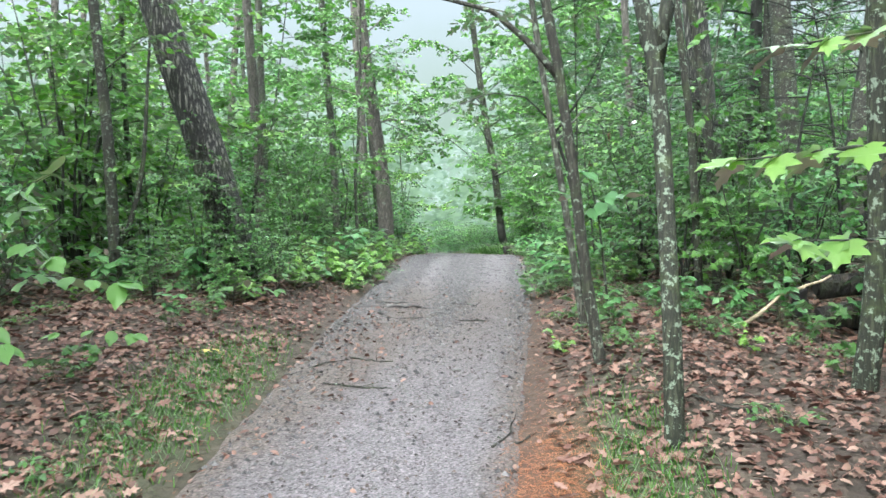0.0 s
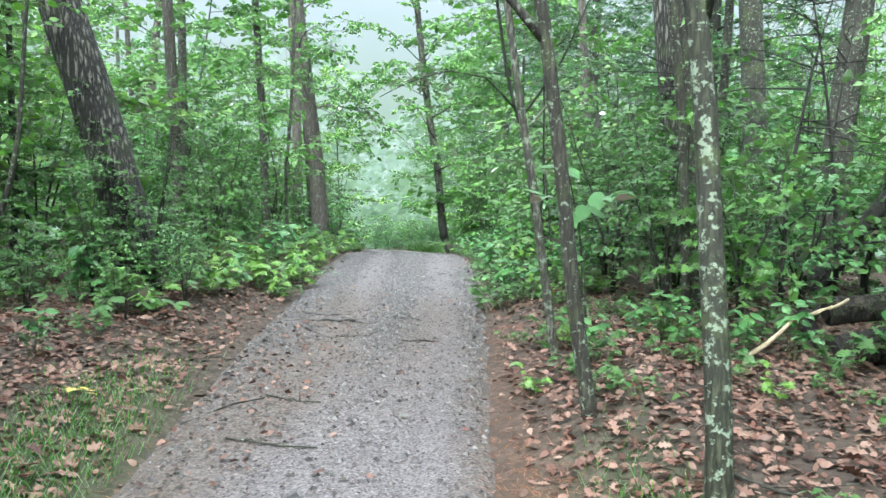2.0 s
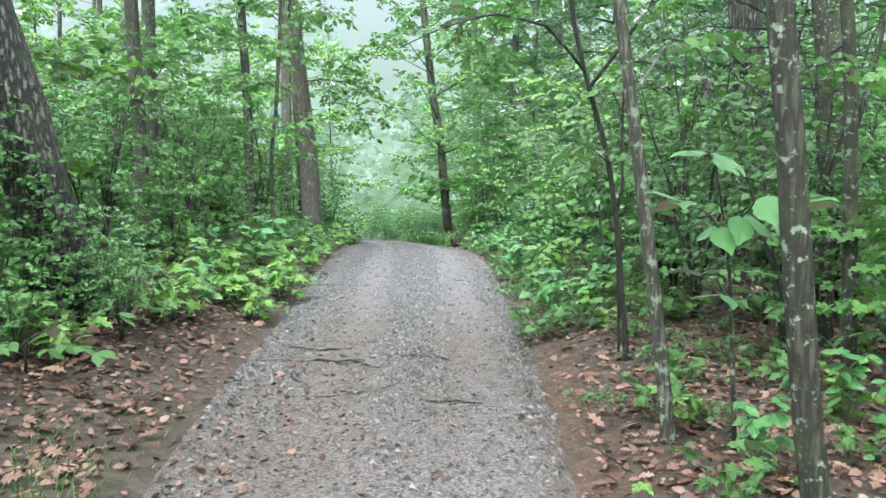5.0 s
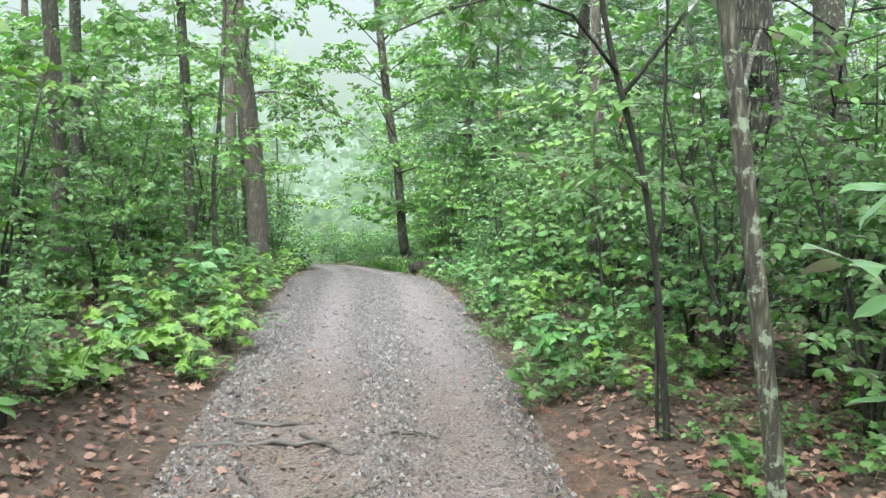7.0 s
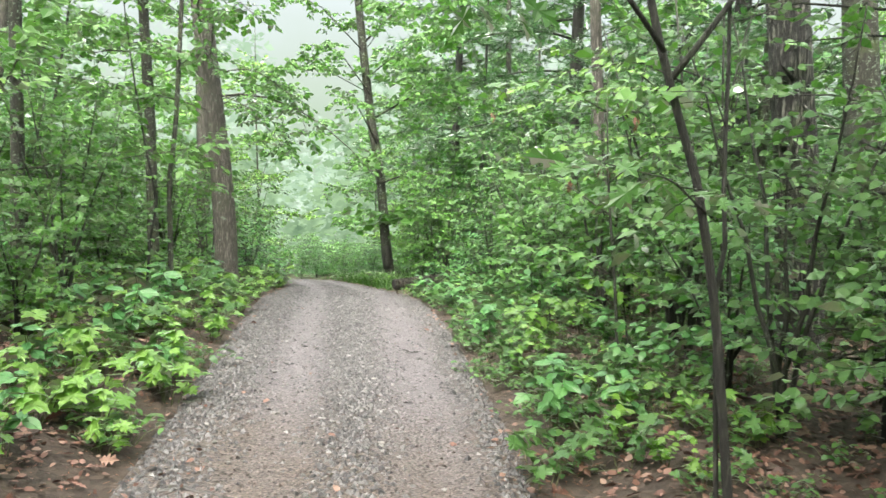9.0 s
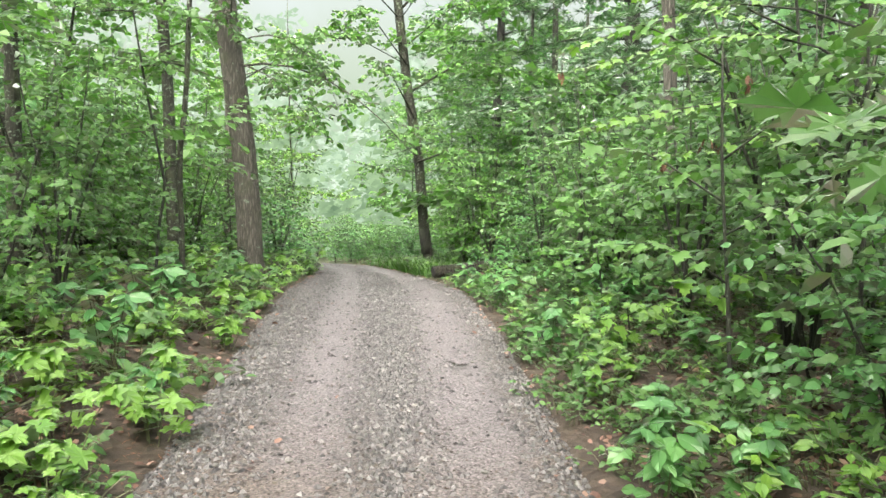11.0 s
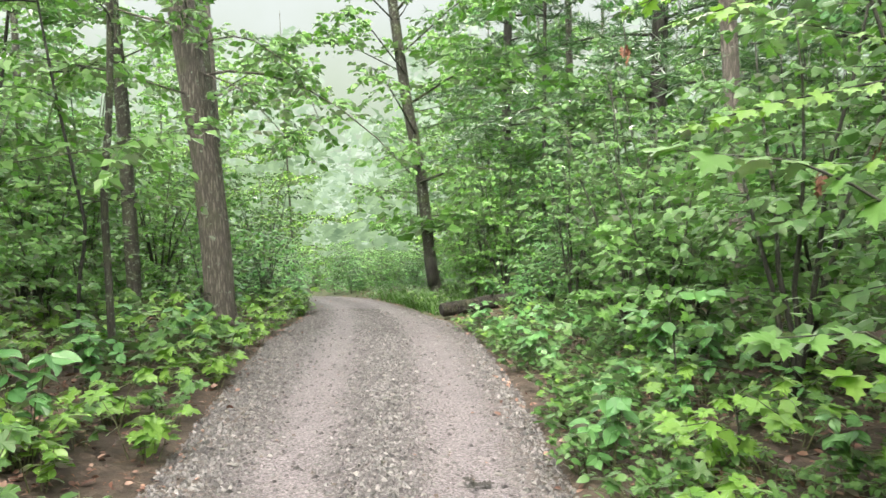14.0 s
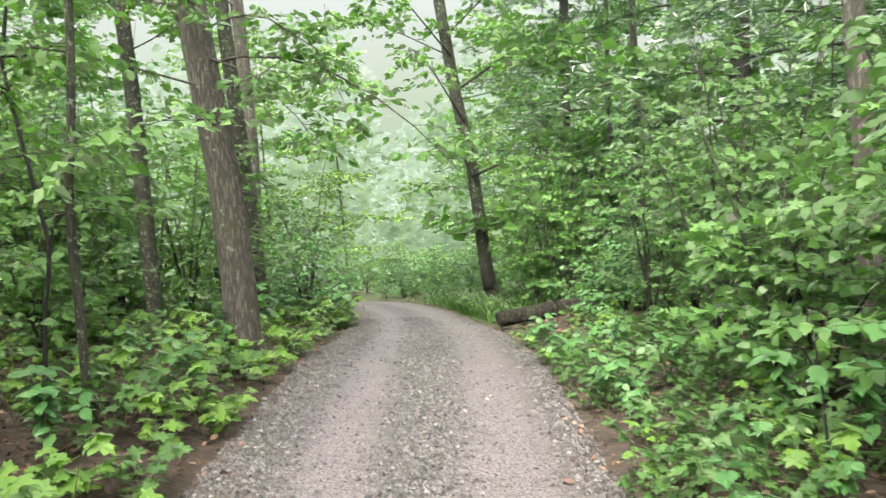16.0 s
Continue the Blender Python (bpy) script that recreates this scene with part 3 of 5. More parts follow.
tree("sapling", "crooked forked dark sapling with an arching leafy branch", [(1.43, 8.95, 0.08), (1.38, 8.95, 0.52), (1.34, 8.95, 0.89), (1.3, 8.95, 1.2), (1.26, 8.95, 1.42), (1.19, 8.95, 1.75), (1.12, 8.95, 1.93), (1.08, 8.95, 2.1), (0.98, 8.95, 2.36), (0.92, 8.95, 2.7)],
     0.022, 5.5, BARK_DARK, 16, LEAF_DARK, "oak", 0.15, low=3.2, limbs=4, reach=1.0, flare=0.2,
     extra=[([(1.08, 8.95, 2.1), (1.14, 8.95, 2.18), (1.26, 8.95, 2.34), (1.5, 8.95, 2.7), (1.75, 8.95, 3.3)], 0.016, 5), ([(1.03, 8.9, 2.2), (0.75, 8.75, 2.48), (0.35, 8.4, 2.5), (0.0, 8.05, 2.32), (-0.2, 7.85, 2.18)], 0.012, 6),
            ([(1.24, 8.93, 1.55), (1.05, 8.8, 1.68), (0.75, 8.6, 1.72)], 0.006, 4)])
tree("sapling", "thin dark sapling with a kinked stem beside a thicker one", [(1.38, 9.0, 0.1), (1.34, 8.99, 0.85), (1.31, 8.98, 1.3), (1.36, 8.97, 1.44), (1.35, 8.97, 1.52), (1.32, 8.97, 1.7), (1.33, 8.97, 2.0), (1.32, 8.97, 2.4)], 0.012, 4.2, BARK_DARK, 17, low=2.7, limbs=5, reach=0.8, twigs=5, flare=0.1,
     extra=[([(1.33, 8.97, 1.9), (1.24, 8.9, 2.05), (1.1, 8.85, 2.1)], 0.004, 2), ([(1.33, 8.97, 1.62), (1.22, 8.97, 1.64)], 0.005, 1)])
tree("slim_tree", "dark slim mossy tree with a forked crown", [on_land(2.53, 7.83), (2.51, 7.83, 0.34), (2.47, 7.83, 1.03), (2.41, 7.83, 2.02), (2.3, 7.83, 2.89)], 0.045, 8, BARK_SLIM, 34, low=3.4, limbs=5, reach=1.3, flare=0.3,
     extra=[([(2.43, 7.83, 1.65), (2.58, 7.88, 2.25), (2.74, 7.95, 3.3)], 0.018, 3)])
tree("slim_tree", "slim dark tree standing among dead twigs", [(3.0, 9.2, 0.12), (2.93, 9.2, 1.13), (2.86, 9.2, 2.16), (2.72, 9.2, 3.06)], 0.055, 9, BARK_SLIM, 18, kind="clump", size=0.18, twigs=13, low=3.4, limbs=6, reach=1.6)
tree("oak_tree", "thick dark oak with rough bark and snapped stubs", [(3.77, 12.9, 0.1), (3.73, 12.9, 0.65), (3.63, 12.9, 1.92), (3.52, 12.9, 3.07), (3.48, 12.9, 3.4)], 0.21, 15, BARK_OAK, 19, kind="clump", size=0.18, twigs=13, low=4.2, limbs=7, reach=2.6, sides=18, rough=0.07,
     extra=[([(3.5, 12.75, 2.75), (3.3, 12.6, 2.85)], 0.03, 0), ([(3.55, 12.75, 2.55), (3.75, 12.5, 2.3)], 0.02, 0)])
tree("maple_tree", "tall grey-brown maple trunk standing at the path's edge", [(-2.96, 19.6, 0.02), (-2.97, 19.6, 0.5), (-2.99, 19.6, 1.07), (-3.08, 19.6, 2.09), (-3.17, 19.6, 2.72), (-3.34, 19.6, 3.97)], 0.195, 17, BARK_GREY, 20,
     low=3.3, limbs=13, reach=2.7, kind="oval", size=0.125, sides=22, rough=0.05, twigs=16, flare=0.55, twig_length=0.5, extra=[([(-3.15, 19.5, 3.62), (-2.75, 19.3, 3.72), (-2.39, 19.2, 3.66), (-1.83, 19.2, 3.27), (-1.5, 19.2, 2.5)], 0.013, 40), ([(-3.1, 19.5, 3.3), (-2.6, 19.3, 3.1), (-2.11, 19.2, 2.6), (-1.85, 19.1, 2.25)], 0.012, 34),
     ([(-3.25, 19.5, 3.9), (-2.9, 18.2, 4.3), (-2.3, 17.2, 4.3), (-1.9, 16.6, 3.9)], 0.014, 34), ([(-3.15, 19.5, 2.9), (-2.7, 20.4, 3.3), (-2.1, 21.2, 3.2)], 0.012, 22), ([(-3.2, 19.6, 3.0), (-3.9, 18.6, 3.2), (-4.5, 17.8, 2.9)], 0.014, 26), ([(-3.3, 19.5, 3.9), (-3.2, 19.0, 4.0), (-3.0, 18.6, 3.5)], 0.01, 14)])
tree("dark_tree", "tall leaning tree with wet dark bark by the fallen log", [(-0.13, 25.6, -0.5), (-0.27, 25.6, 0.1), (-0.33, 25.6, 0.52), (-0.5, 25.6, 2.26), (-0.76, 25.6, 3.6), (-1.0, 25.6, 5.4)], 0.125, 17, BARK_SLIM, 21,
     low=1.9, limbs=15, reach=2.6, kind="oval", size=0.135, twigs=17, sides=16, extra=[([(-0.5, 25.5, 2.3), (-0.9, 24.9, 2.6), (-1.3, 24.4, 2.4)], 0.03, 8), ([(-0.6, 25.5, 3.0), (-1.0, 24.2, 3.7), (-1.2, 22.8, 3.9), (-1.2, 21.6, 3.5)], 0.018, 26),
                                                                    ([(-0.8, 25.5, 4.2), (-1.4, 24.5, 4.9), (-1.7, 23.2, 5.0)], 0.018, 22), ([(-0.95, 25.6, 5.2), (-2.0, 24.6, 6.1), (-3.2, 23.8, 6.2)], 0.018, 30), ([(-0.85, 25.6, 4.6), (0.3, 24.6, 5.4), (1.2, 23.8, 5.5)], 0.018, 34), ([(-0.7, 25.6, 3.6), (0.4, 25.0, 4.2), (1.4, 24.6, 4.1)], 0.03, 30), ([(-1.0, 25.6, 5.4), (0.2, 25.4, 6.6), (1.2, 25.2, 6.8)], 0.03, 30), ([(-0.5, 25.5, 2.0), (0.3, 24.8, 2.3), (1.0, 24.2, 2.2)], 0.03, 18)])
patch = Buf()
tube(patch, [(-0.11, -0.004, 0.4), (-0.14, -0.004, 0.58), (-0.166, -0.004, 0.75), (-0.196, -0.004, 0.98)], (0.133, 0.131, 0.129, 0.127), 16)
part("bare_patch", patch, BARK_DARK, bpy.data.objects["dark_tree"], "wet black bare patch of trunk", True)
tree("slim_tree", "slender grey trunk deep in the undergrowth", [on_land(3.1, 17.7), (3.05, 17.7, 1.72), (2.9, 17.7, 3.71)], 0.1, 13, BARK_GREY, 22, kind="clump", size=0.18, twigs=13, low=4, limbs=7, reach=2)
tree("grey_tree", "straight pale grey trunk behind the maple", [on_land(-5.4, 28.0), (-5.38, 28.0, 3.03), (-5.44, 28.0, 4.86), (-5.51, 28.0, 6.06)], 0.18, 16, BARK_GREY, 23, kind="clump", size=0.18, twigs=13, low=4.5, limbs=8, reach=2.6)
tree("sapling", "thin upright sapling on the bank with few leaves", [on_land(-2.94, 16.15), (-2.96, 16.15, 1.08), (-2.98, 16.15, 1.78), (-2.9, 16.15, 2.42), (-2.86, 16.15, 3.4)], 0.035, 8, BARK_SLIM, 24, low=2.0, limbs=8, reach=1.3)
tree("sapling", "crooked thin sapling on the leafy bank", [on_land(-3.27, 16.15), (-3.24, 16.15, 0.6), (-3.21, 16.15, 1.03), (-3.13, 16.15, 1.42), (-3.16, 16.15, 1.6), (-3.3, 16.15, 2.3)], 0.018, 4.5, BARK_DARK, 25, low=1.4, limbs=6, reach=0.9)
tree("sapling", "dark slender sapling rising from leaf litter", [on_land(-4.06, 8.3), (-4.08, 8.3, 1.18), (-4.11, 8.3, 2.24), (-4.23, 8.3, 3.66)], 0.072, 9, BARK_SLIM, 26, low=2.6, limbs=8, reach=1.6,
     extra=[([(-4.06, 8.3, 0.75), (-3.8, 8.3, 1.2), (-3.66, 8.3, 1.9), (-3.6, 8.3, 2.68), (-3.5, 8.3, 3.7)], 0.035, 7)])
tree("pine_trunk_tree", "broad grey trunk behind dead twiggy branches", [on_land(5.95, 13.0), (6.04, 13.0, 2.38), (6.22, 13.0, 4.0)], 0.22, 17, BARK_SLIM, 27, low=5, limbs=7, reach=2.8, sides=18)
tree("maple_tree", "broad brown trunk standing back in the woods", [on_land(5.85, 15.0), (5.54, 15.0, 1.99), (5.37, 15.0, 3.97)], 0.22, 17, BARK_SLIM, 28, low=5, limbs=7, reach=2.8, sides=18)
tree("slim_tree", "grey-brown trunk behind the bank", [on_land(-3.75, 19.0 + 4), (-3.92, 23.0, 1.99), (-4.07, 23.0, 3.81)], 0.13, 14, BARK_SLIM, 29, kind="clump", size=0.18, twigs=13, low=3.5, limbs=8, reach=2)
tree("slim_tree", "dark trunk half hidden by leaves", [on_land(-4.6, 21.0), (-4.7, 21.0, 3.01), (-4.8, 21.0, 4.46)], 0.11, 14, BARK_SLIM, 30, kind="clump", size=0.18, twigs=13, low=3.5, limbs=8, reach=2)
tree("slim_tree", "slim dark trunk in the shade of the woods", [on_land(-5.28, 17.0), (-5.26, 17.0, 1.91), (-5.28, 17.0, 3.43)], 0.1, 12, BARK_SLIM, 31, kind="clump", size=0.18, twigs=13, low=3, limbs=8, reach=2)


tree("climbing_vine", "small-leaved green vine climbing the furrowed oak", [(-2.62, 8.86, 0.12), (-2.8, 8.84, 0.6), (-2.98, 8.84, 1.2), (-3.1, 8.84, 1.6)], 0.012, 1.5, BARK_TWIG, 33, LEAF_DARK, "oval", 0.06, low=1.0, limbs=0,
     twig_length=0.32, step=0.05, flare=0, extra=[([(-2.64, 8.86, 0.2), (-2.8, 8.84, 0.6), (-3.0, 8.84, 1.2), (-3.2, 8.84, 1.8)], 0.008, 46), ([(-2.5, 8.88, 0.2), (-2.6, 8.86, 0.6), (-2.8, 8.86, 1.3)], 0.007, 30), ([(-2.85, 8.84, 0.7), (-3.15, 8.84, 1.4), (-3.5, 8.85, 2.6)], 0.006, 24)], category="vine")


# Background trees: a few kinds, each built once and copied.
def keep_off(x, y, margin):
    return beside(x, y) > margin and not (abs(x) < 2.2 and y < 1.0)


HERO_SPOTS = [(2.5, 7.8), (-2.8, 9.1), (1.6, 3.9), (1.35, 5.4), (2.93, 4.8), (1.3, 7.2), (1.45, 8.9), (3.0, 9.2), (3.7, 12.9), (-2.96, 19.6), (-0.2, 25.6), (3.1, 17.7), (-4.06, 8.3), (6, 13), (5.8, 15)]


def in_glade(x, y):
    """The open, misty hollow beyond the bend."""
    return y > 28 and -0.5 * (y - 10) < x < 0.04 * (y - 10)


def free_spot(x, y, gap):
    return all((x - a) ** 2 + (y - b) ** 2 > gap * gap for a, b in HERO_SPOTS)


TREE_KINDS = [
    ("slim_tree", "slim forest tree with a loose leafy crown", 0.06, 11, BARK_SLIM, LEAF_MID, 1.1, 17, 1.9),
    ("forest_tree", "tall grey-barked forest tree with high green crown", 0.13, 16, BARK_GREY, LEAF_MID, 1.8, 17, 2.6),
    ("forest_tree", "tall brown-barked forest tree with spreading branches", 0.1, 14, BARK_SLIM, LEAF_BLUE, 1.4, 17, 2.4),
    ("young_tree", "young understorey tree in full green leaf", 0.035, 7, BARK_TWIG, LEAF_MID, 0.7, 17, 1.6),
    ("slim_tree", "thin crooked forest tree with cool green leaves", 0.045, 9, BARK_SLIM, LEAF_LIGHT, 0.9, 17, 1.8),
]
rng = np.random.default_rng(5)
tree_spots = []
tries = 0
while len(tree_spots) < 76 and tries < 6000:
    tries += 1
    y = rng.uniform(-8, 46)
    x = rng.uniform(-17, 15)
    if (-9 < x < -3 and 8 < y < 26 and rng.uniform() < 0.4) or (abs(x) < 5 and y < 4.5) or (0.5 < x < 5 and 9 < y < 27) or (in_glade(x, y) and rng.uniform() < 0.9):
        continue
    if keep_off(x, y, 2.6 if y < 26 else 2.0) and free_spot(x, y, 1.3) and all((x - a) ** 2 + (y - b) ** 2 > 1.9 for a, b in tree_spots):
        tree_spots.append((x, y))
first = {}
for n, (x, y) in enumerate(tree_spots):
    pick = n % 5
    if pick not in first:
        name, label, rad, height, mat, leaf_mat, low, limbs, reach = TREE_KINDS[pick]
        first[pick] = tree(name, label, [(0, 0, 0), (0.05, 0.03, height * 0.12), (-0.02, 0.1, height * 0.3)], rad, height, mat, 100 + pick, leaf_mat, "clump", 0.17,
                           low, limbs, reach, 14, 0.8, 0.1, 8)
        tagged(first[pick], group="forest trees")
        first[pick].location = on_land(x, y)
        continue
    grown = rng.uniform(0.85, 1.2)
    copy_thing(first[pick], pose(*on_land(x, y), rng.normal(0, 2.5), rng.normal(0, 2.5), rng.uniform(0, 360)) @ Matrix.Diagonal((grown, grown, grown, 1)))

# Those with y below 5.5 stand out of view, added to shade the foreground.
for x, y, pick, grown in [(2.0, 26.2, 3, 1.5), (1.7, 35.0, 3, 1.7), (4.7, 5.0, 1, 1.0), (5.4, 2.4, 1, 1.1), (4.0, 0.8, 2, 1.1), (4.6, -2.5, 1, 1.1), (-4.7, 3.4, 1, 1.0), (-4.2, 0.4, 2, 1.1), (-5.6, -2.0, 1, 1.1), (-3.6, -4.4, 1, 1.1),
                         (-11.5, 42.0, 3, 1.5), (-7.6, 37.0, 4, 0.95), (-6.4, 43.0, 4, 1.2), (-9.6, 40.0, 3, 1.3), (0.6, 38.0, 4, 1.1), (1.2, 44.0, 3, 1.5)]:
    copy_thing(first[pick], pose(*on_land(x, y), 0, 0, 47 * x * y) @ Matrix.Diagonal((grown, grown, grown, 1)))


# White pine with soft drooping boughs of needles.
def pine(x, y, seed):
    root = new("pine_tree")
    root.location = on_land(x, y)
    r = np.random.default_rng(seed)
    trunk, green = Buf(), Buf()
    tube(trunk, [(0.03 * k, 0, 1.5 * k - 0.1) for k in range(12)], np.linspace(0.2, 0.04, 12), 12, 0.05, r, 0.4)
    part("trunk", trunk, BARK_DARK, root, smooth=True)
    at, ways, ups, sizes = [], [], [], []
    for n in range(38):
        h = 2.8 + n * 0.25
        a = n * 2.4
        d = np.array((math.cos(a), math.sin(a), 0.15))
        reach = 4.3 * (1 - h / 23)
        pts = [np.array((0.02 * h, 0, h)) + d * reach * s + (0, 0, -0.5 * reach * s * s * 0.6) for s in np.linspace(0, 1, 6)]
        wood = Buf()
        tube(wood, pts, np.linspace(0.035, 0.008, 6), 5)
        part("bough", wood, BARK_DARK, root, smooth=True)
        for _ in range(60):
            p = along(pts, r.uniform(0.25, 1.0)) + r.normal(0, (0.3, 0.3, 0.14))
            for _ in range(16):
                at.append(p)
                ways.append(r.normal(0, 1, 3) * (1, 1, 0.5) + (0, 0, 0.1))
                ups.append(r.normal(0, 1, 3))
                sizes.append(r.uniform(0.16, 0.28))
    v = np.array([(0, 0.03, 0), (0, -0.03, 0), (1, 0, 0)])
    at, ways, ups, sizes = (np.array(a) for a in (at, ways, ups, sizes))
    ways /= np.linalg.norm(ways, axis=1)[:, None]
    side = np.cross(ups, ways)
    side /= np.linalg.norm(side, axis=1)[:, None]
    verts = at[:, None] + sizes[:, None, None] * (v[None, :, 0:1] * ways[:, None] + v[None, :, 1:2] * side[:, None] * 2.0)
    green.add(verts.reshape(-1, 3), np.arange(len(at) * 3).reshape(-1, 3))
    part("needle_foliage", green, NEEDLE, root, "soft blue-green pine needles")
    return tagged(root, "white pine with drooping boughs of soft needles", "pine tree")


pine(3.95, 24.5, 71)
pine(1.8, 33.6, 74)
pine(6.2, 20.5, 72)


# ---- shrubs and undergrowth ----
def shrub(seed, name, label, height, spread, stems, kind, size, leaf_mat, step=0.085, per_stem=11, low=0.2):
    """A bush of several thin stems with flat, layered sprays of leaves."""
    f = Foliage(seed, kind, size)
    r = f.rng
    root = new(name)
    for n in range(stems):
        a = n * 2.4 + r.uniform(-0.4, 0.4)
        lean = spread * r.uniform(0.25, 0.7)
        h = height * r.uniform(0.7, 1.1)
        pts = [np.array((math.cos(a) * lean * s ** 1.4 + r.normal(0, 0.02), math.sin(a) * lean * s ** 1.4 + r.normal(0, 0.02), h * s - 0.05 * (s == 0))) for s in np.linspace(0, 1, 7)]
        wood = Buf()
        tube(wood, pts, np.linspace(0.012 + 0.004 * height, 0.004, 7), 6)
        part("stem", wood, BARK_TWIG, root, smooth=True)
        for j in range(per_stem):
            s = r.uniform(low, 1.0)
            b = r.uniform(0, 2 * np.pi)
            f.twig(along(pts, s), (math.cos(b), math.sin(b), r.uniform(-0.05, 0.3)), spread * (1.15 - 0.6 * s) * r.uniform(0.4, 0.9), 0.0035, step)
    wood, green = f.finish()
    tagged(part("twig_spray", wood, BARK_TWIG, root), kind="stuff")
    tagged(part("foliage", green, leaf_mat, root), kind="stuff")
    return tagged(root, label, "shrub", "understorey shrubs")


SHRUBS = [
    shrub(201, "maple_shrub", "young maple bush with broad lobed green leaves", 2.4, 1.2, 4, "maple", 0.115, LEAF_MID, 0.1, 13),
    shrub(202, "shrub", "tall leafy understorey shrub with layered green sprays", 3.2, 1.4, 5, "oval", 0.1, LEAF_DARK, 0.075, 16),
    shrub(203, "shrub", "dense shrub with cool green wet leaves", 2.0, 1.1, 5, "oval", 0.11, LEAF_BLUE, 0.08, 14),
    shrub(204, "shrub", "bushy shrub with dark glossy leaves", 1.7, 1.1, 6, "oval", 0.12, LEAF_DARK, 0.09, 11),
    shrub(205, "shrub", "witch hazel bush with spreading dark green sprays", 2.7, 1.3, 4, "oval", 0.11, LEAF_DARK, 0.085, 15),
]
FAR_SHRUBS = [
    shrub(211, "tall_shrub", "tall loose green thicket deeper in the woods", 4.2, 1.7, 6, "clump", 0.15, LEAF_MID, 0.11, 13, 0.1),
    shrub(212, "tall_shrub", "tall green thicket deeper in the woods", 4.8, 1.8, 6, "clump", 0.15, LEAF_MID, 0.11, 13, 0.1),
    shrub(213, "tall_shrub", "rounded cool green thicket deeper in the woods", 3.2, 1.5, 6, "clump", 0.14, LEAF_BLUE, 0.105, 12, 0.08),
]
shrub_spots = []
tries = 0
while len(shrub_spots) < 132 and tries < 9000:
    tries += 1
    y, x = rng.uniform(1, 36), rng.uniform(-11, 10)
    d = float(beside(x, y))
    right = x > 0 if y < 24 else x > path_right(y)
    # Open leaf litter near the start; a thick wall of bushes along the right further on.
    need = (1.5 if y > 9 else 3.0) if right else (2.2 if y > 18 else 3.2)
    if right and y < 9 and x < 5.5:
        continue
    if not right and y < 8 and x > -5.5:
        continue
    if d > need and free_spot(x, y, 0.6) and all((x - a) ** 2 + (y - b) ** 2 > 0.75 for a, b in shrub_spots):
        if (d > 5 and rng.uniform() < (0.4 if right else 0.65)) or in_glade(x, y):
            continue
        shrub_spots.append((x, y))
near_count, far_count = 0, 0
for n, (x, y) in enumerate(shrub_spots):
    far = beside(x, y) > (5.0 if x > 0 else 3.8) or y > 22
    kinds, k = (FAR_SHRUBS, far_count) if far else (SHRUBS, near_count)
    far_count, near_count = far_count + far, near_count + (not far)
    if k < len(kinds):
        kinds[k].location = on_land(x, y)
        continue
    grown = rng.uniform(0.65, 1.15) * (0.8 if 0 < x < 5 else 1.0)
    copy_thing(kinds[k % len(kinds)], pose(*on_land(x, y), 0, 0, rng.uniform(0, 360)) @ Matrix.Diagonal((grown, grown, grown, 1)))
for n, (x, y, grown) in enumerate([(0.4, 29.5, 0.70), (1.8, 26.5, 0.94), (2.0, 30.0, 1.00), (-6.2, 29.8, 0.61), (-7.9, 32.0, 0.61), (3.6, 26.0, 1.00), (4.4, 22.0, 1.00), (-1.5, 28.6, 0.3),
                                   (-3.3, 33.8, 0.4), (-5.6, 30.3, 0.45), (-4.6, 26.4, 0.41), (-3.1, 31.6, 0.34), (-3.9, 33.3, 0.42), (-4.7, 34.6, 0.45), (-3.2, 34.0, 0.42), (-2.5, 30.4, 0.3), (-5.3, 36.4, 0.5)]):
    copy_thing(FAR_SHRUBS[(0, 2)[n % 2]], pose(*on_land(x, y), 0, 0, 61 * n) @ Matrix.Diagonal((grown, grown, grown, 1)))
# Low bright scrub over the hollow beyond the bend.
for n in range(30):
    y = 28.5 + 0.55 * n if n < 18 else 27.8 + 0.6 * (n - 18)
    x = rng.uniform(-0.42, 0.03) * (y - 10) if n < 18 else -1.0 - 0.12 * (y - 24) + rng.uniform(-0.9, 0.9)
    if keep_off(x, y, 0.5):
        grown = rng.uniform(0.22, 0.3) + 0.014 * (y - 28)
        copy_thing(FAR_SHRUBS[(0, 2, 2)[n % 3]], pose(*on_land(x, y), 0, 0, 53 * n) @ Matrix.Diagonal((grown * 1.5, grown * 1.5, grown, 1)))
for n, (x, y, grown) in enumerate([(-2.6, 7.95, 0.3), (-2.2, 8.6, 0.33), (-3.4, 7.9, 0.36), (2.35, 11.2, 0.85), (2.3, 14.6, 1.0), (1.9, 16.4, 0.9), (2.0, 18.3, 0.95), (1.7, 20.2, 0.9), (1.6, 21.4, 0.75), (2.5, 8.7, 0.8), (2.9, 7.6, 0.75), (2.3, 10.3, 0.85), (3.3, 10.0, 0.9), (3.9, 8.9, 0.9), (2.6, 13.0, 1.1), (2.9, 15.6, 1.1), (2.7, 19.3, 1.1),
                                   (-3.2, 8.75, 0.55), (-2.5, 9.0, 0.4), (-3.6, 11.3, 0.8), (-3.5, 13.2, 0.7), (-3.9, 15.2, 0.9), (-3.8, 21.8, 0.9), (-3.4, 24.2, 0.9), (-3.9, 26.5, 1.0), (0.6, 24.8, 0.7), (0.9, 27.0, 0.9)]):
    copy_thing(SHRUBS[(0, 1, 4, 2, 1)[n % 5]], pose(*on_land(x, y), 0, 0, 77 * n) @ Matrix.Diagonal((grown, grown, grown, 1)))


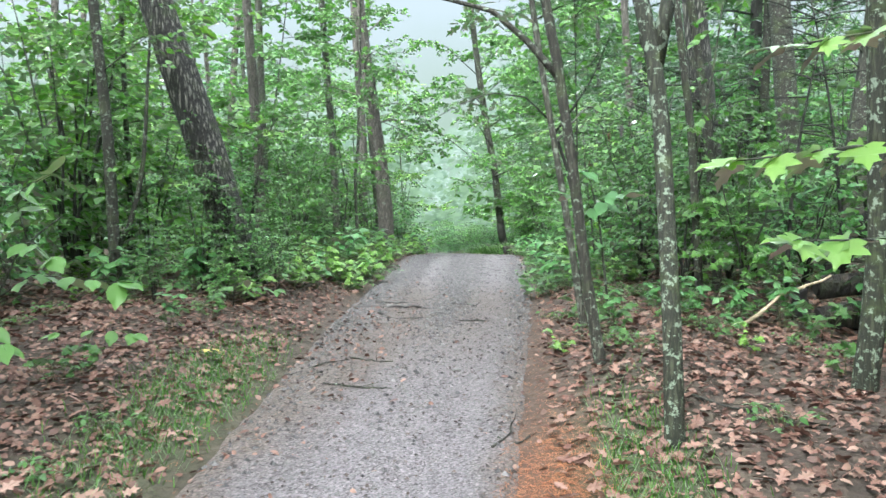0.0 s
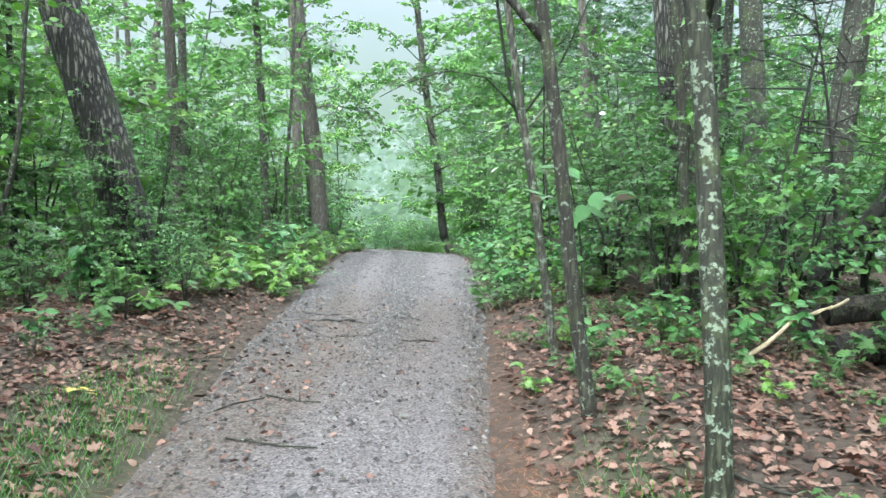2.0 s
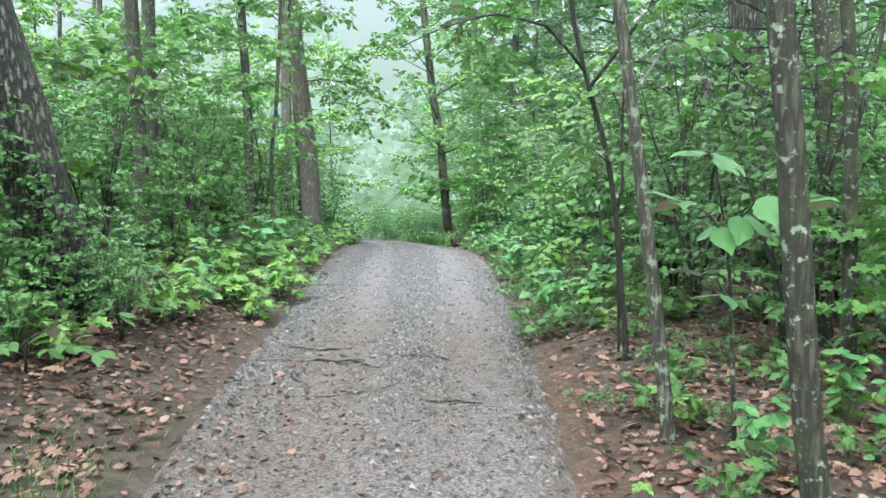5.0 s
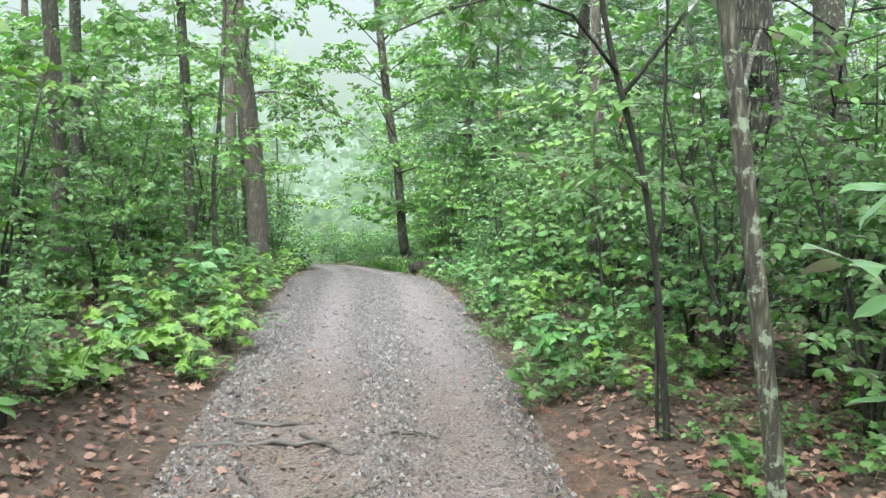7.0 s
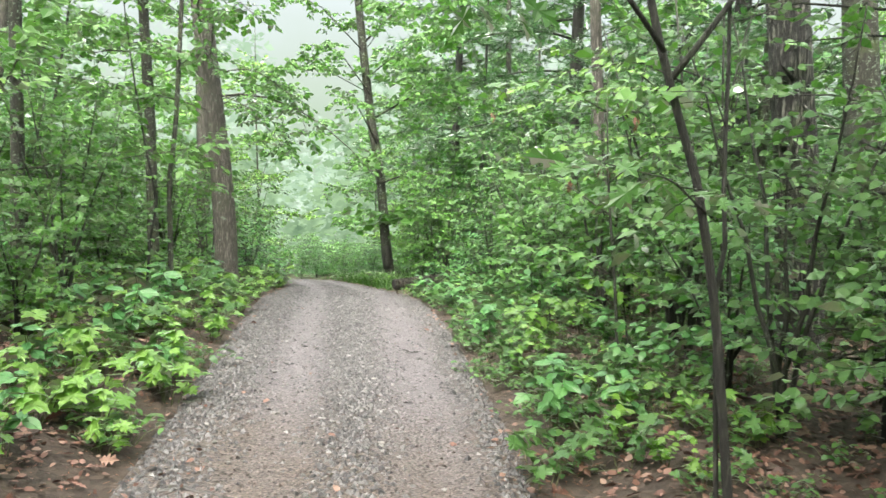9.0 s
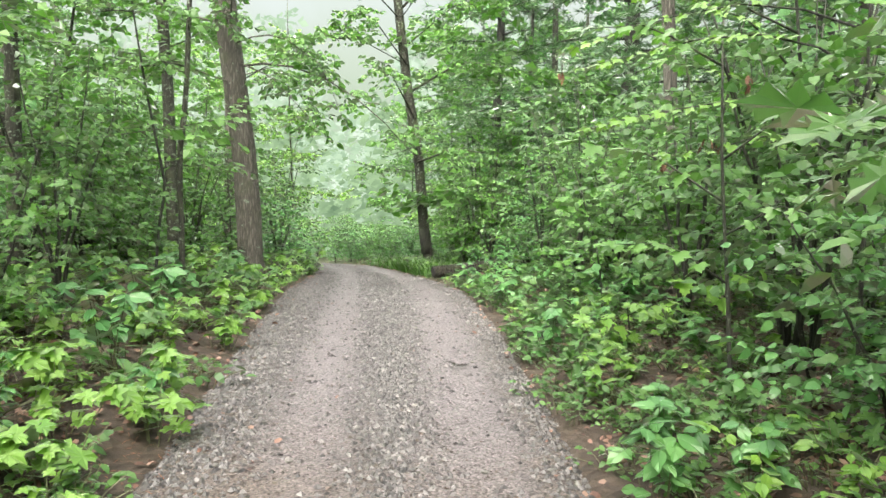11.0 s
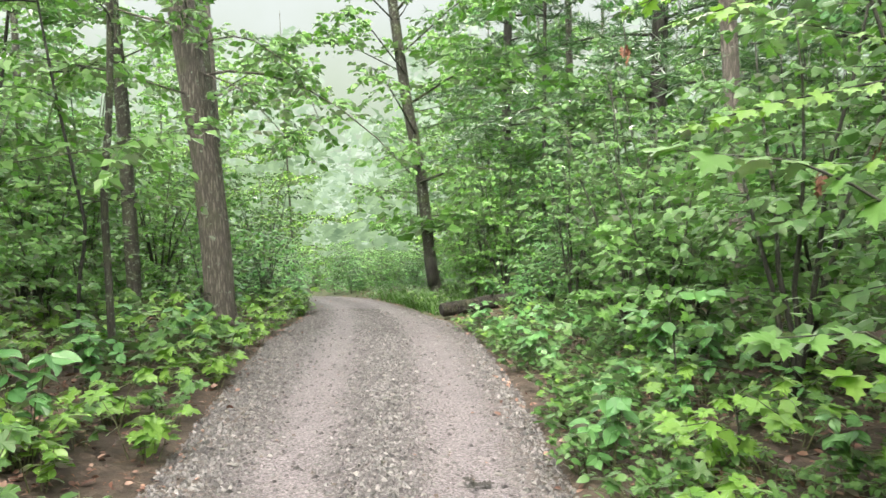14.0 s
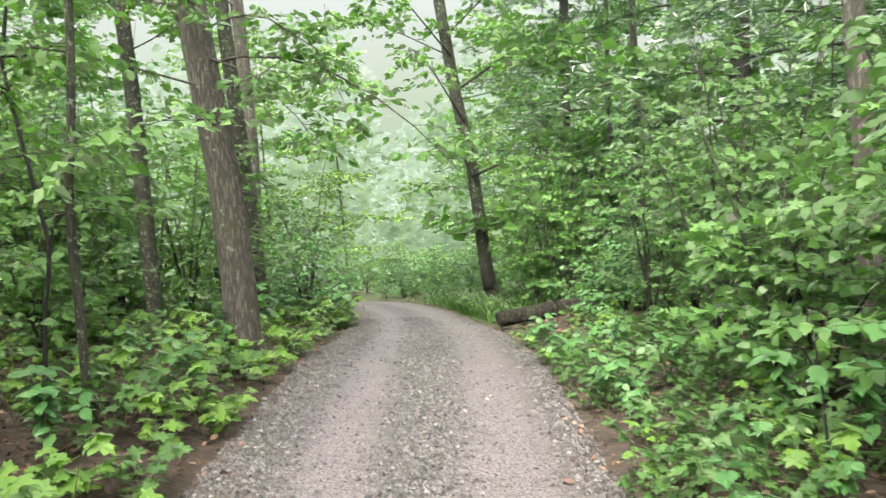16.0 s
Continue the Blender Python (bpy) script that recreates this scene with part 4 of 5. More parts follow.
def low_plant(seed, name, label, height, stems, kind, size, leaf_mat, per=5, spread=0.22):
    """A low plant: bare stalks with a whorl of leaves on top of each."""
    f = Foliage(seed, kind, size)
    r = f.rng
    root = new(name)
    stalks = Buf()
    for n in range(stems):
        a = r.uniform(0, 2 * np.pi)
        reach = r.uniform(0.02, spread)
        h = height * r.uniform(0.5, 1.15)
        top = np.array((math.cos(a) * reach, math.sin(a) * reach, h))
        tube(stalks, [(top[0] * 0.3, top[1] * 0.3, -0.03), (top[0] * 0.6, top[1] * 0.6, h * 0.55), top], (0.004, 0.003, 0.002), 4)
        for k in range(per):
            b = a + k * 2 * np.pi / per + r.uniform(-0.3, 0.3)
            f.leaf(top + (0, 0, r.uniform(-0.05, 0.01)), (math.cos(b), math.sin(b), r.uniform(-0.6, 0.15)), 0.5)
        for k in range(per - 2):
            b = a + r.uniform(0, 2 * np.pi)
            f.leaf(top * (0.65, 0.65, r.uniform(0.3, 0.75)), (math.cos(b), math.sin(b), r.uniform(-0.3, 0.3)), 0.5, 0.85)
    tagged(part("stalk", stalks, STALK, root), kind="stuff")
    tagged(part("foliage", f.finish()[1], leaf_mat, root), kind="stuff")
    return tagged(root, label, "plant", "undergrowth plants")


PLANTS = [
    low_plant(301, "maple_seedling", "low maple seedlings with bright lobed leaves", 0.32, 6, "maple", 0.1, LEAF_LIGHT, 4),
    low_plant(302, "woodland_plant", "low woodland plant with light green whorled leaves", 0.26, 7, "broad", 0.085, LEAF_LIGHT, 5),
    low_plant(303, "creeping_plant", "low creeping plant with small green leaves", 0.14, 15, "oval", 0.065, LEAF_DARK, 3, 0.42),
    low_plant(304, "broadleaf_plant", "knee-high plant with cool green broad leaves", 0.45, 7, "broad", 0.12, LEAF_BLUE, 5),
    low_plant(305, "maple_plant", "dark green maple seedlings in the leaf litter", 0.27, 5, "maple", 0.09, LEAF_DARK, 4),
]
plant_spots = []
tries = 0
while len(plant_spots) < 1080 and tries < 20000:
    tries += 1
    y = rng.uniform(1.0, 29)
    x = rng.uniform(-7, 6.5) if rng.uniform() < 0.84 or not 10 < y < 23 else float(path_right(y)) + rng.uniform(0.04, 1.5)
    d = float(beside(x, y))
    right = x > path_right(y)
    if d < 0.03 or (right and y < 3.6) or (x - 0.1) ** 2 + (y - 22.2) ** 2 < 1.2 or (not right and y < 3):
        continue
    if right:
        want = np.interp(y, (3, 5, 6.5, 8, 11, 18, 29), (0.06, 0.2, 0.4, 0.55, 0.95, 0.9, 0.4)) * np.interp(d, (0, 0.3, 2.2, 3.5), (1, 1, 0.9, 0.4))
        if y < 6.0 and d < 0.5:
            want = 0
    else:
        want = np.interp(y, (3, 7, 8.5, 10, 18, 29), (0.05, 0.15, 0.5, 1.0, 0.9, 0.45)) * np.interp(d, (0, 2.6, 3.6), (1, 0.9, 0.15))
        if 6 < y < 10.2 and d < 0.6:
            want = 0.02
    if rng.uniform() < want and all((x - a) ** 2 + (y - b) ** 2 > 0.03 for a, b in plant_spots[-250:]):
        plant_spots.append((x, y))
for n, (x, y) in enumerate(plant_spots):
    if n < 5:
        PLANTS[n].location = on_land(x, y)
        continue
    near_left = x < path_left(y) and y > 8
    pick = int(rng.choice(5, p=(0.32, 0.32, 0.12, 0.1, 0.14) if near_left else (0.1, 0.08, 0.36, 0.08, 0.38)))
    grown = rng.uniform(0.8, 1.45) if near_left else rng.uniform(0.55, 1.1 if y > 10 else 0.85)
    copy_thing(PLANTS[pick], pose(*on_land(x, y), 0, 0, rng.uniform(0, 360)) @ Matrix.Diagonal((grown, grown, grown, 1)))
for n, (x, y, grown) in enumerate([(3.3, 6.62, 1.0), (3.75, 6.7, 1.2), (4.2, 6.75, 1.1), (3.05, 6.9, 0.9), (4.6, 6.9, 1.2)]):
    copy_thing(PLANTS[(4, 3)[n % 2]], pose(*on_land(x, y), 0, 0, 71 * n) @ Matrix.Diagonal((grown, grown, grown, 1)))


# ---- leafy saplings close to the path, leaf by leaf ----
LEAF_MESHES = {}


def leaf_mesh(kind, mat):
    if (kind, mat.name) not in LEAF_MESHES:
        b = Buf()
        b.add(*SHAPES[kind])
        LEAF_MESHES[kind, mat.name] = b.mesh(kind + "_leaf", mat, True)
    return LEAF_MESHES[kind, mat.name]


def place_leaf(parent, at, way, up, size, kind, mat):
    x = Vector(way).normalized()
    y = Vector(up).cross(x).normalized()
    z = x.cross(y)
    ob = new("leaf", leaf_mesh(kind, mat))
    ob.parent = parent
    ob.matrix_basis = Matrix.Translation(at) @ Matrix((x, y, z)).transposed().to_4x4() @ Matrix.Diagonal((size, size, size, 1))
    return ob


def leafy_sapling(name, label, stem, radius, branches, kind, size, mat, seed, wood_mat=BARK_TWIG):
    """A small sapling whose leaves are single pieces. branches: points, and how many leaf pairs."""
    base = np.array(stem[0], float)
    root = new(name)
    root.location = base
    r = np.random.default_rng(seed)
    wood = Buf()
    tube(wood, [along(np.array(stem), s) - base for s in np.linspace(0, 1, 8)], np.linspace(radius, radius * 0.4, 8), 7)
    part("stem", wood, wood_mat, root, smooth=True)
    for pts, pairs in branches:
        pts = np.array(pts, float) - base
        wood = Buf()
        tube(wood, [along(pts, s) for s in np.linspace(0, 1, 6)], np.linspace(radius * 0.5, 0.002, 6), 5)
        branch = part("branch", wood, wood_mat, root, smooth=True)
        way = pts[-1] - pts[0]
        way /= np.linalg.norm(way)
        cross = np.cross(way, (0, 0, 1))
        for k in range(pairs):
            p = along(pts, 0.3 + 0.7 * k / max(1, pairs - 1))
            for s in (1, -1):
                d = way * r.uniform(0.3, 0.8) + s * cross * r.uniform(0.6, 1) + (0, 0, r.uniform(-0.9, -0.15))
                place_leaf(branch, p, d, (r.normal(0, 0.3), r.normal(0, 0.3), 1), size * r.uniform(0.75, 1.2), kind, mat)
        place_leaf(branch, pts[-1], way + (0, 0, -0.3), (r.normal(0, 0.3), -0.2, 1), size * 1.1, kind, mat)
    return tagged(root, label, "sapling")


leafy_sapling("maple_sapling", "young maple with bright yellow-green leaves beside the path", [on_land(2.0, 1.4), (1.98, 1.4, 0.8), (1.93, 1.4, 1.5), (1.9, 1.4, 2.2)], 0.014,
              [([(1.97, 1.4, 1.05), (1.75, 1.36, 1.24), (1.45, 1.32, 1.24)], 5), ([(1.94, 1.4, 1.3), (1.65, 1.35, 1.46), (1.3, 1.3, 1.42)], 6), ([(1.92, 1.4, 1.55), (1.7, 1.36, 1.72), (1.4, 1.3, 1.67)], 5),
               ([(1.9, 1.4, 1.95), (1.75, 1.4, 2.05), (1.6, 1.4, 1.98)], 3)], "maple", 0.085, LEAF_LIGHT, 401)
leafy_sapling("dogwood_sapling", "thin pale dogwood sapling with very large leaves", [on_land(1.52, 6.85), (1.47, 6.8, 0.6), (1.42, 6.78, 1.1), (1.33, 6.75, 1.5)], 0.014,
              [([(1.42, 6.78, 1.15), (1.3, 6.72, 1.3), (1.15, 6.65, 1.35)], 2), ([(1.4, 6.78, 1.2), (1.5, 6.65, 1.38), (1.6, 6.55, 1.36)], 3), ([(1.45, 6.8, 0.85), (1.35, 6.72, 1.0), (1.25, 6.65, 1.02)], 1),
               ([(1.33, 6.75, 1.5), (1.3, 6.7, 1.58), (1.25, 6.6, 1.56)], 2)], "broad", 0.18, LEAF_BLUE, 402, BARK_SLIM)
leafy_sapling("dogwood_sapling", "small sapling with pale broad leaves above the litter", [on_land(1.55, 14.7), (1.5, 14.65, 0.7), (1.42, 14.6, 1.1)], 0.01,
              [([(1.5, 14.65, 0.75), (1.35, 14.5, 0.95), (1.2, 14.4, 0.95)], 2), ([(1.45, 14.62, 0.95), (1.5, 14.45, 1.1), (1.6, 14.3, 1.08)], 2)], "broad", 0.15, LEAF_BLUE, 403)
leafy_sapling("maple_sapling", "knee-high maple sapling with yellow-green leaves", [on_land(1.5, 13.45), (1.48, 13.4, 0.45), (1.45, 13.4, 0.68)], 0.009,
              [([(1.48, 13.4, 0.4), (1.3, 13.25, 0.55), (1.1, 13.15, 0.55)], 3), ([(1.46, 13.4, 0.55), (1.6, 13.2, 0.68), (1.8, 13.1, 0.66)], 3), ([(1.45, 13.4, 0.6), (1.45, 13.2, 0.7), (1.5, 12.95, 0.66)], 3)], "maple", 0.125, LEAF_LIGHT, 404)
leafy_sapling("maple_sapling", "waist-high maple sapling with yellowish leaves", [on_land(2.1, 12.8), (2.05, 12.8, 0.6), (1.95, 12.75, 1.0)], 0.01,
              [([(2.05, 12.8, 0.7), (1.85, 12.65, 0.9), (1.65, 12.6, 0.92)], 3), ([(1.98, 12.76, 0.9), (2.1, 12.6, 1.02), (2.35, 12.5, 1.0)], 3)], "maple", 0.12, LEAF_LIGHT, 405)
leafy_sapling("maple_sapling", "leafy sapling leaning towards the path", [on_land(-2.9, 4.3), (-2.75, 4.3, 0.6), (-2.5, 4.3, 1.05), (-2.2, 4.3, 1.25)], 0.012,
              [([(-2.7, 4.3, 0.7), (-2.35, 4.2, 0.88), (-1.78, 4.2, 0.83)], 5), ([(-2.45, 4.3, 1.1), (-2.5, 4.25, 1.4), (-2.2, 4.2, 1.52)], 4), ([(-2.6, 4.3, 0.85), (-2.65, 4.2, 1.2), (-2.55, 4.1, 1.5)], 4), ([(-2.5, 4.3, 1.05), (-2.3, 4.1, 1.1), (-2.1, 4.0, 1.0)], 3), ([(-2.75, 4.3, 0.6), (-2.6, 4.0, 0.62), (-2.3, 3.8, 0.5)], 3)], "broad", 0.17, LEAF_MID, 406)
leafy_sapling("viburnum_bush", "low viburnum bush with flat pale green leaves", [on_land(-2.45, 7.8), (-2.42, 7.75, 0.25), (-2.4, 7.7, 0.4)], 0.012,
              [([(-2.42, 7.75, 0.3), (-2.1, 7.6, 0.42), (-1.85, 7.5, 0.4)], 4), ([(-2.42, 7.75, 0.3), (-2.7, 7.6, 0.45), (-3.0, 7.5, 0.44)], 4), ([(-2.4, 7.7, 0.38), (-2.4, 7.45, 0.45), (-2.35, 7.2, 0.4)], 3),
               ([(-2.4, 7.7, 0.4), (-2.2, 7.9, 0.52), (-2.0, 8.1, 0.5)], 3)], "broad", 0.11, LEAF_DARK, 407)
leafy_sapling("seedling", "small green seedling in brown leaf litter", [on_land(-2.7, 5.6), (-2.68, 5.6, 0.2), (-2.66, 5.6, 0.32)], 0.006,
              [([(-2.68, 5.6, 0.25), (-2.5, 5.5, 0.32), (-2.35, 5.45, 0.28)], 2), ([(-2.68, 5.6, 0.25), (-2.85, 5.5, 0.32), (-3.0, 5.45, 0.28)], 2)], "broad", 0.15, LEAF_MID, 408)
leafy_sapling("maple_sapling", "tall leafy maple sapling with lobed leaves at the path", [on_land(1.75, 11.9), (1.7, 11.9, 0.9), (1.6, 11.85, 1.7), (1.55, 11.8, 2.4)], 0.016,
              [([(1.7, 11.9, 1.0), (1.3, 11.8, 1.25), (0.95, 11.7, 1.25)], 5), ([(1.63, 11.86, 1.5), (1.2, 12.0, 1.8), (0.75, 12.1, 1.85)], 6), ([(1.6, 11.85, 1.75), (1.9, 11.6, 2.05), (2.3, 11.4, 2.05)], 5),
               ([(1.55, 11.8, 2.3), (1.1, 11.7, 2.5), (0.7, 11.6, 2.45)], 6), ([(1.65, 11.88, 1.3), (1.8, 11.5, 1.5), (1.9, 11.2, 1.45)], 4)], "maple", 0.115, LEAF_MID, 409)


leafy_sapling("maple_sapling", "tall spreading maple sapling with bright lobed leaves overhead", [on_land(3.0, 13.4), (2.9, 13.4, 1.2), (2.75, 13.4, 2.4), (2.6, 13.4, 3.6)], 0.024,
              [([(2.8, 13.4, 2.1), (2.2, 13.3, 2.45), (1.5, 13.2, 2.55)], 11), ([(2.75, 13.4, 2.4), (2.2, 13.0, 2.8), (1.6, 12.6, 2.85)], 11), ([(2.7, 13.4, 2.8), (2.1, 13.5, 3.1), (1.3, 13.6, 3.1)], 12),
               ([(2.85, 13.4, 1.6), (2.5, 13.0, 1.9), (2.1, 12.7, 1.95)], 5), ([(2.85, 13.4, 1.8), (2.9, 12.8, 2.2), (2.9, 12.3, 2.3)], 6), ([(2.65, 13.4, 3.1), (2.6, 12.7, 3.3), (2.4, 12.2, 3.3)], 6)], "maple", 0.09, LEAF_LIGHT, 410)

leafy_sapling("maple_sapling", "slender maple with long thin boughs of yellow-green leaves", [on_land(2.75, 12.3), (2.72, 12.3, 1.2), (2.65, 12.25, 2.2), (2.6, 12.2, 3.2)], 0.02,
              [([(2.65, 12.25, 2.3), (2.2, 12.2, 2.55), (1.87, 12.2, 2.56), (1.47, 12.2, 2.51), (1.1, 12.2, 2.4), (0.8, 12.2, 2.32)], 18), ([(2.67, 12.25, 2.0), (2.2, 12.2, 2.2), (1.89, 12.2, 2.17), (1.49, 12.2, 2.09), (1.12, 12.2, 2.02), (0.86, 12.2, 1.95)], 15),
               ([(2.7, 12.3, 1.7), (2.2, 12.2, 1.95), (1.9, 12.2, 1.91), (1.66, 12.2, 1.82), (1.36, 12.2, 1.8)], 8), ([(2.62, 12.22, 2.6), (2.1, 12.5, 2.85), (1.4, 12.8, 2.75), (0.8, 13.0, 2.55)], 16), ([(2.66, 12.25, 2.1), (2.5, 11.8, 2.3), (2.3, 11.4, 2.25)], 6)], "maple", 0.08, LEAF_LIGHT, 411, BARK_DARK)


def withered(name, label, at, count, size, mat, seed):
    """A hanging cluster of withered leaves on a twig."""
    root = new(name)
    root.location = at
    r = np.random.default_rng(seed)
    wood = Buf()
    tube(wood, [(0, 0, 0.12), (0.01, 0, 0.04), (0, 0, -0.02)], (0.004, 0.003, 0.002), 5)
    part("twig", wood, BARK_TWIG, root)
    for _ in range(count):
        a = r.uniform(0, 6.3)
        place_leaf(root, (r.normal(0, 0.015), r.normal(0, 0.015), r.uniform(-0.03, 0.04)), (0.4 * math.cos(a), 0.4 * math.sin(a), -1), (math.cos(a), math.sin(a), 0.2), size * r.uniform(0.7, 1.1), "oak", mat)
    return tagged(root, label, "dead leaves")


withered("dead_leaf_cluster", "black withered leaves hanging from a twig", (1.8, 8.6, 2.1), 6, 0.1, BLACK_LEAF, 1)
withered("dead_leaf_cluster", "rust-brown withered leaves hanging in green foliage", (1.42, 12.41, 1.77), 6, 0.085, BROWN_LEAF, 2)
withered("dead_leaf_cluster", "rust-brown withered leaves hanging in green foliage", (1.72, 12.2, 1.85), 4, 0.075, BROWN_LEAF, 3)
withered("dead_leaf_cluster", "rust-brown withered leaves hanging in green foliage", (1.72, 12.5, 1.89), 4, 0.075, BROWN_LEAF, 4)
withered("dead_leaf_cluster", "rust-brown withered leaves hanging in green foliage", (2.03, 12.6, 2.32), 5, 0.075, BROWN_LEAF, 5)
withered("dead_leaf_cluster", "rust-brown withered leaves hanging in green foliage", (0.84, 13.3, 2.41), 4, 0.075, BROWN_LEAF, 6)


# ---- fallen wood ----
def log(name, label, points, radius, mat, seed, hollow=True):
    base = np.array(points[0], float)
    root = new(name)
    root.location = base
    r = np.random.default_rng(seed)
    pts = np.array([along(np.array(points), s) for s in np.linspace(0, 1, 14)]) - base
    b = Buf()
    tube(b, pts, radius * (1 + 0.1 * np.sin(np.arange(14) * 0.9 + seed)) * np.linspace(1, 0.75, 14), 16, 0.2, r)
    part("bark", b, mat, root, smooth=True)
    if hollow:
        way = pts[0] - pts[1]
        way /= np.linalg.norm(way)
        # No cavity is cut: the hollow's darkness is the colour of this cap.
        c = Buf()
        tube(c, [pts[0] + way * 0.004, pts[0] + way * 0.02], (radius * 0.8, radius * 0.72), 14, 0.12, r)
        part("dark_rotten_end", c, CHAR, root, "black rotten end with the hollow's darkness in its colour")
    for k in range(3):
        p = along(pts, r.uniform(0.15, 0.9))
        a = r.uniform(0.3, 2.8)
        c = Buf()
        d = np.array((0.3, math.cos(a), math.sin(a)))
        tube(c, [p, p + d * (radius + 0.05), p + d * (radius + 0.13)], (0.03, 0.022, 0.01), 6)
        part("branch_stub", c, mat, root)
    return tagged(root, label, "log")


log("fallen_log", "rotting brown log with a black broken end by the path", [(-0.08, 22.7, -0.2), (0.6, 23.0, -0.14), (1.4, 23.4, -0.06), (2.5, 23.9, -0.02)], 0.13, ROTTEN, 501)
log("fallen_log", "thick dark rotten log with its hollow end painted black, in the litter", [(3.4, 6.95, 0.2), (4.2, 7.1, 0.24), (5.2, 7.4, 0.24), (6.4, 7.8, 0.22)], 0.14, ROTTEN, 502)
log("fallen_log", "splintered grey-brown log lying on another log", [(3.5, 7.35, 0.46), (4.2, 7.4, 0.5), (5.2, 7.5, 0.52), (6.2, 7.7, 0.46)], 0.1, ROTTEN, 503)
log("leaning_trunk", "dark dead trunk leaning against the woods", [(4.45, 10.0, 0.2), (4.94, 10.0, 0.97), (5.46, 10.0, 1.58), (6.6, 10.1, 2.9), (7.6, 10.2, 4.0)], 0.11, BARK_DARK, 504, False)
log("stump", "black charred stump beside the rotten log", [(3.3, 7.25, 0.05), (3.32, 7.25, 0.3), (3.28, 7.23, 0.46)], 0.09, CHAR, 505, False)


def stick(name, label, points, radius, mat, seed, category="stick", twigs=0):
    base = np.array(points[0], float)
    b = Buf()
    r = np.random.default_rng(seed)
    pts = np.array([along(np.array(points), s) for s in np.linspace(0, 1, 9)]) - base
    pts[1:-1] += r.normal(0, radius * 0.5, (7, 3))
    tube(b, pts, np.linspace(radius, radius * 0.5, 9), 7, 0.08, r)
    for _ in range(twigs):
        p = along(pts, r.uniform(0.2, 0.95))
        d = r.normal(0, 1, 3) * (1, 1, 0.4)
        tube(b, [p, p + d * 0.12, p + d * 0.22 + (0, 0, 0.03)], (radius * 0.5, radius * 0.35, radius * 0.15), 5)
    ob = part(name, b, mat, smooth=True)
    ob.location = base
    return tagged(ob, label, category)


stick("broken_branch", "pale broken branch leaning on the litter", [(2.62, 6.8, 0.12), (2.92, 6.82, 0.37), (3.2, 6.9, 0.5), (3.5, 7.0, 0.6)], 0.02, PALE_WOOD, 601, "branch", 2)


def top_z(x, y):
    return np.where(beside(x, y) < 0, np.maximum(path_top(x, y), land_z(x, y)), land_z(x, y))


def flat(pts, lift):
    return [(x, y, float(top_z(x, y)) + lift) for x, y in pts]


for n, (pts, rad) in enumerate([([(-1.35, 9.0), (-1.0, 9.1), (-0.75, 9.08), (-0.55, 9.1)], 0.028), ([(-1.2, 9.5), (-0.98, 9.45), (-0.7, 9.55)], 0.022), ([(-0.75, 9.3), (-0.5, 9.0), (-0.4, 8.9)], 0.018),
                                ([(-1.45, 9.85), (-1.1, 9.9), (-0.85, 9.8)], 0.018), ([(-1.0, 8.7), (-0.9, 8.4), (-0.8, 8.2)], 0.02)]):
    stick("tree_root", "grey tree root crossing the gravel path", flat(pts, 0.004), rad, ROOT_WOOD, 610 + n, "root")
for n, pts in enumerate([[(-1.1, 5.5), (-0.9, 5.9), (-0.75, 6.1)], [(-0.75, 6.15), (-0.5, 6.05), (-0.35, 6.0)], [(-0.75, 5.25), (-0.4, 5.15), (-0.2, 5.1)], [(0.6, 3.9), (0.7, 4.2), (0.68, 4.5)], [(0.62, 4.1), (0.75, 4.05), (0.85, 4.2)],
                         [(-0.2, 9.28), (0.0, 9.3), (0.12, 9.26)], [(0.0, 8.1), (0.2, 8.15), (0.35, 8.1)], [(-0.6, 8.3), (-0.4, 8.25), (-0.2, 8.3)], [(1.75, 4.6), (2.1, 4.4), (2.5, 4.1)], [(1.3, 5.2), (1.7, 5.0), (2.2, 5.1)],
                         [(0.9, 7.4), (1.0, 7.1), (1.05, 6.9)], [(-2.6, 8.3), (-2.2, 8.1), (-1.9, 8.2)], [(-3.2, 6.6), (-2.8, 6.4), (-2.5, 6.5)]]):
    stick("twig", "thin fallen twig lying on the ground", flat(pts, 0.006), 0.008, BARK_TWIG, 640 + n, twigs=2)


# Dead, bare, much-branched saplings on the right.
def dead_sapling(x, y, height, lean, seed):
    r = np.random.default_rng(seed)
    root = new("dead_sapling")
    root.location = on_land(x, y)
    pts = [np.array((lean * s * s, 0.2 * s, height * s - 0.05 * (s == 0))) for s in np.linspace(0, 1, 8)]
    b = Buf()
    tube(b, pts, np.linspace(0.028, 0.006, 8), 6)
    part("stem", b, BARK_DARK, root, smooth=True)
    for k in range(17):
        s = r.uniform(0.15, 0.95)
        p = along(np.array(pts), s)
        a = r.uniform(0, 6.3)
        d = np.array((math.cos(a), math.sin(a), r.uniform(-0.15, 0.35))) * r.uniform(0.5, 1.5)
        line = [p, p + d * 0.5 + r.normal(0, 0.04, 3), p + d + (0, 0, -0.12)]
        b = Buf()
        tube(b, line, (0.011, 0.007, 0.003), 5)
        for _ in range(4):
            q = along(np.array(line), r.uniform(0.3, 1))
            e = r.normal(0, 0.16, 3)
            tube(b, [q, q + e], (0.004, 0.002), 4)
        part("branch", b, BARK_DARK, root)
    return tagged(root, "bare dead sapling with many dry twigs", "dead tree", "dead saplings")


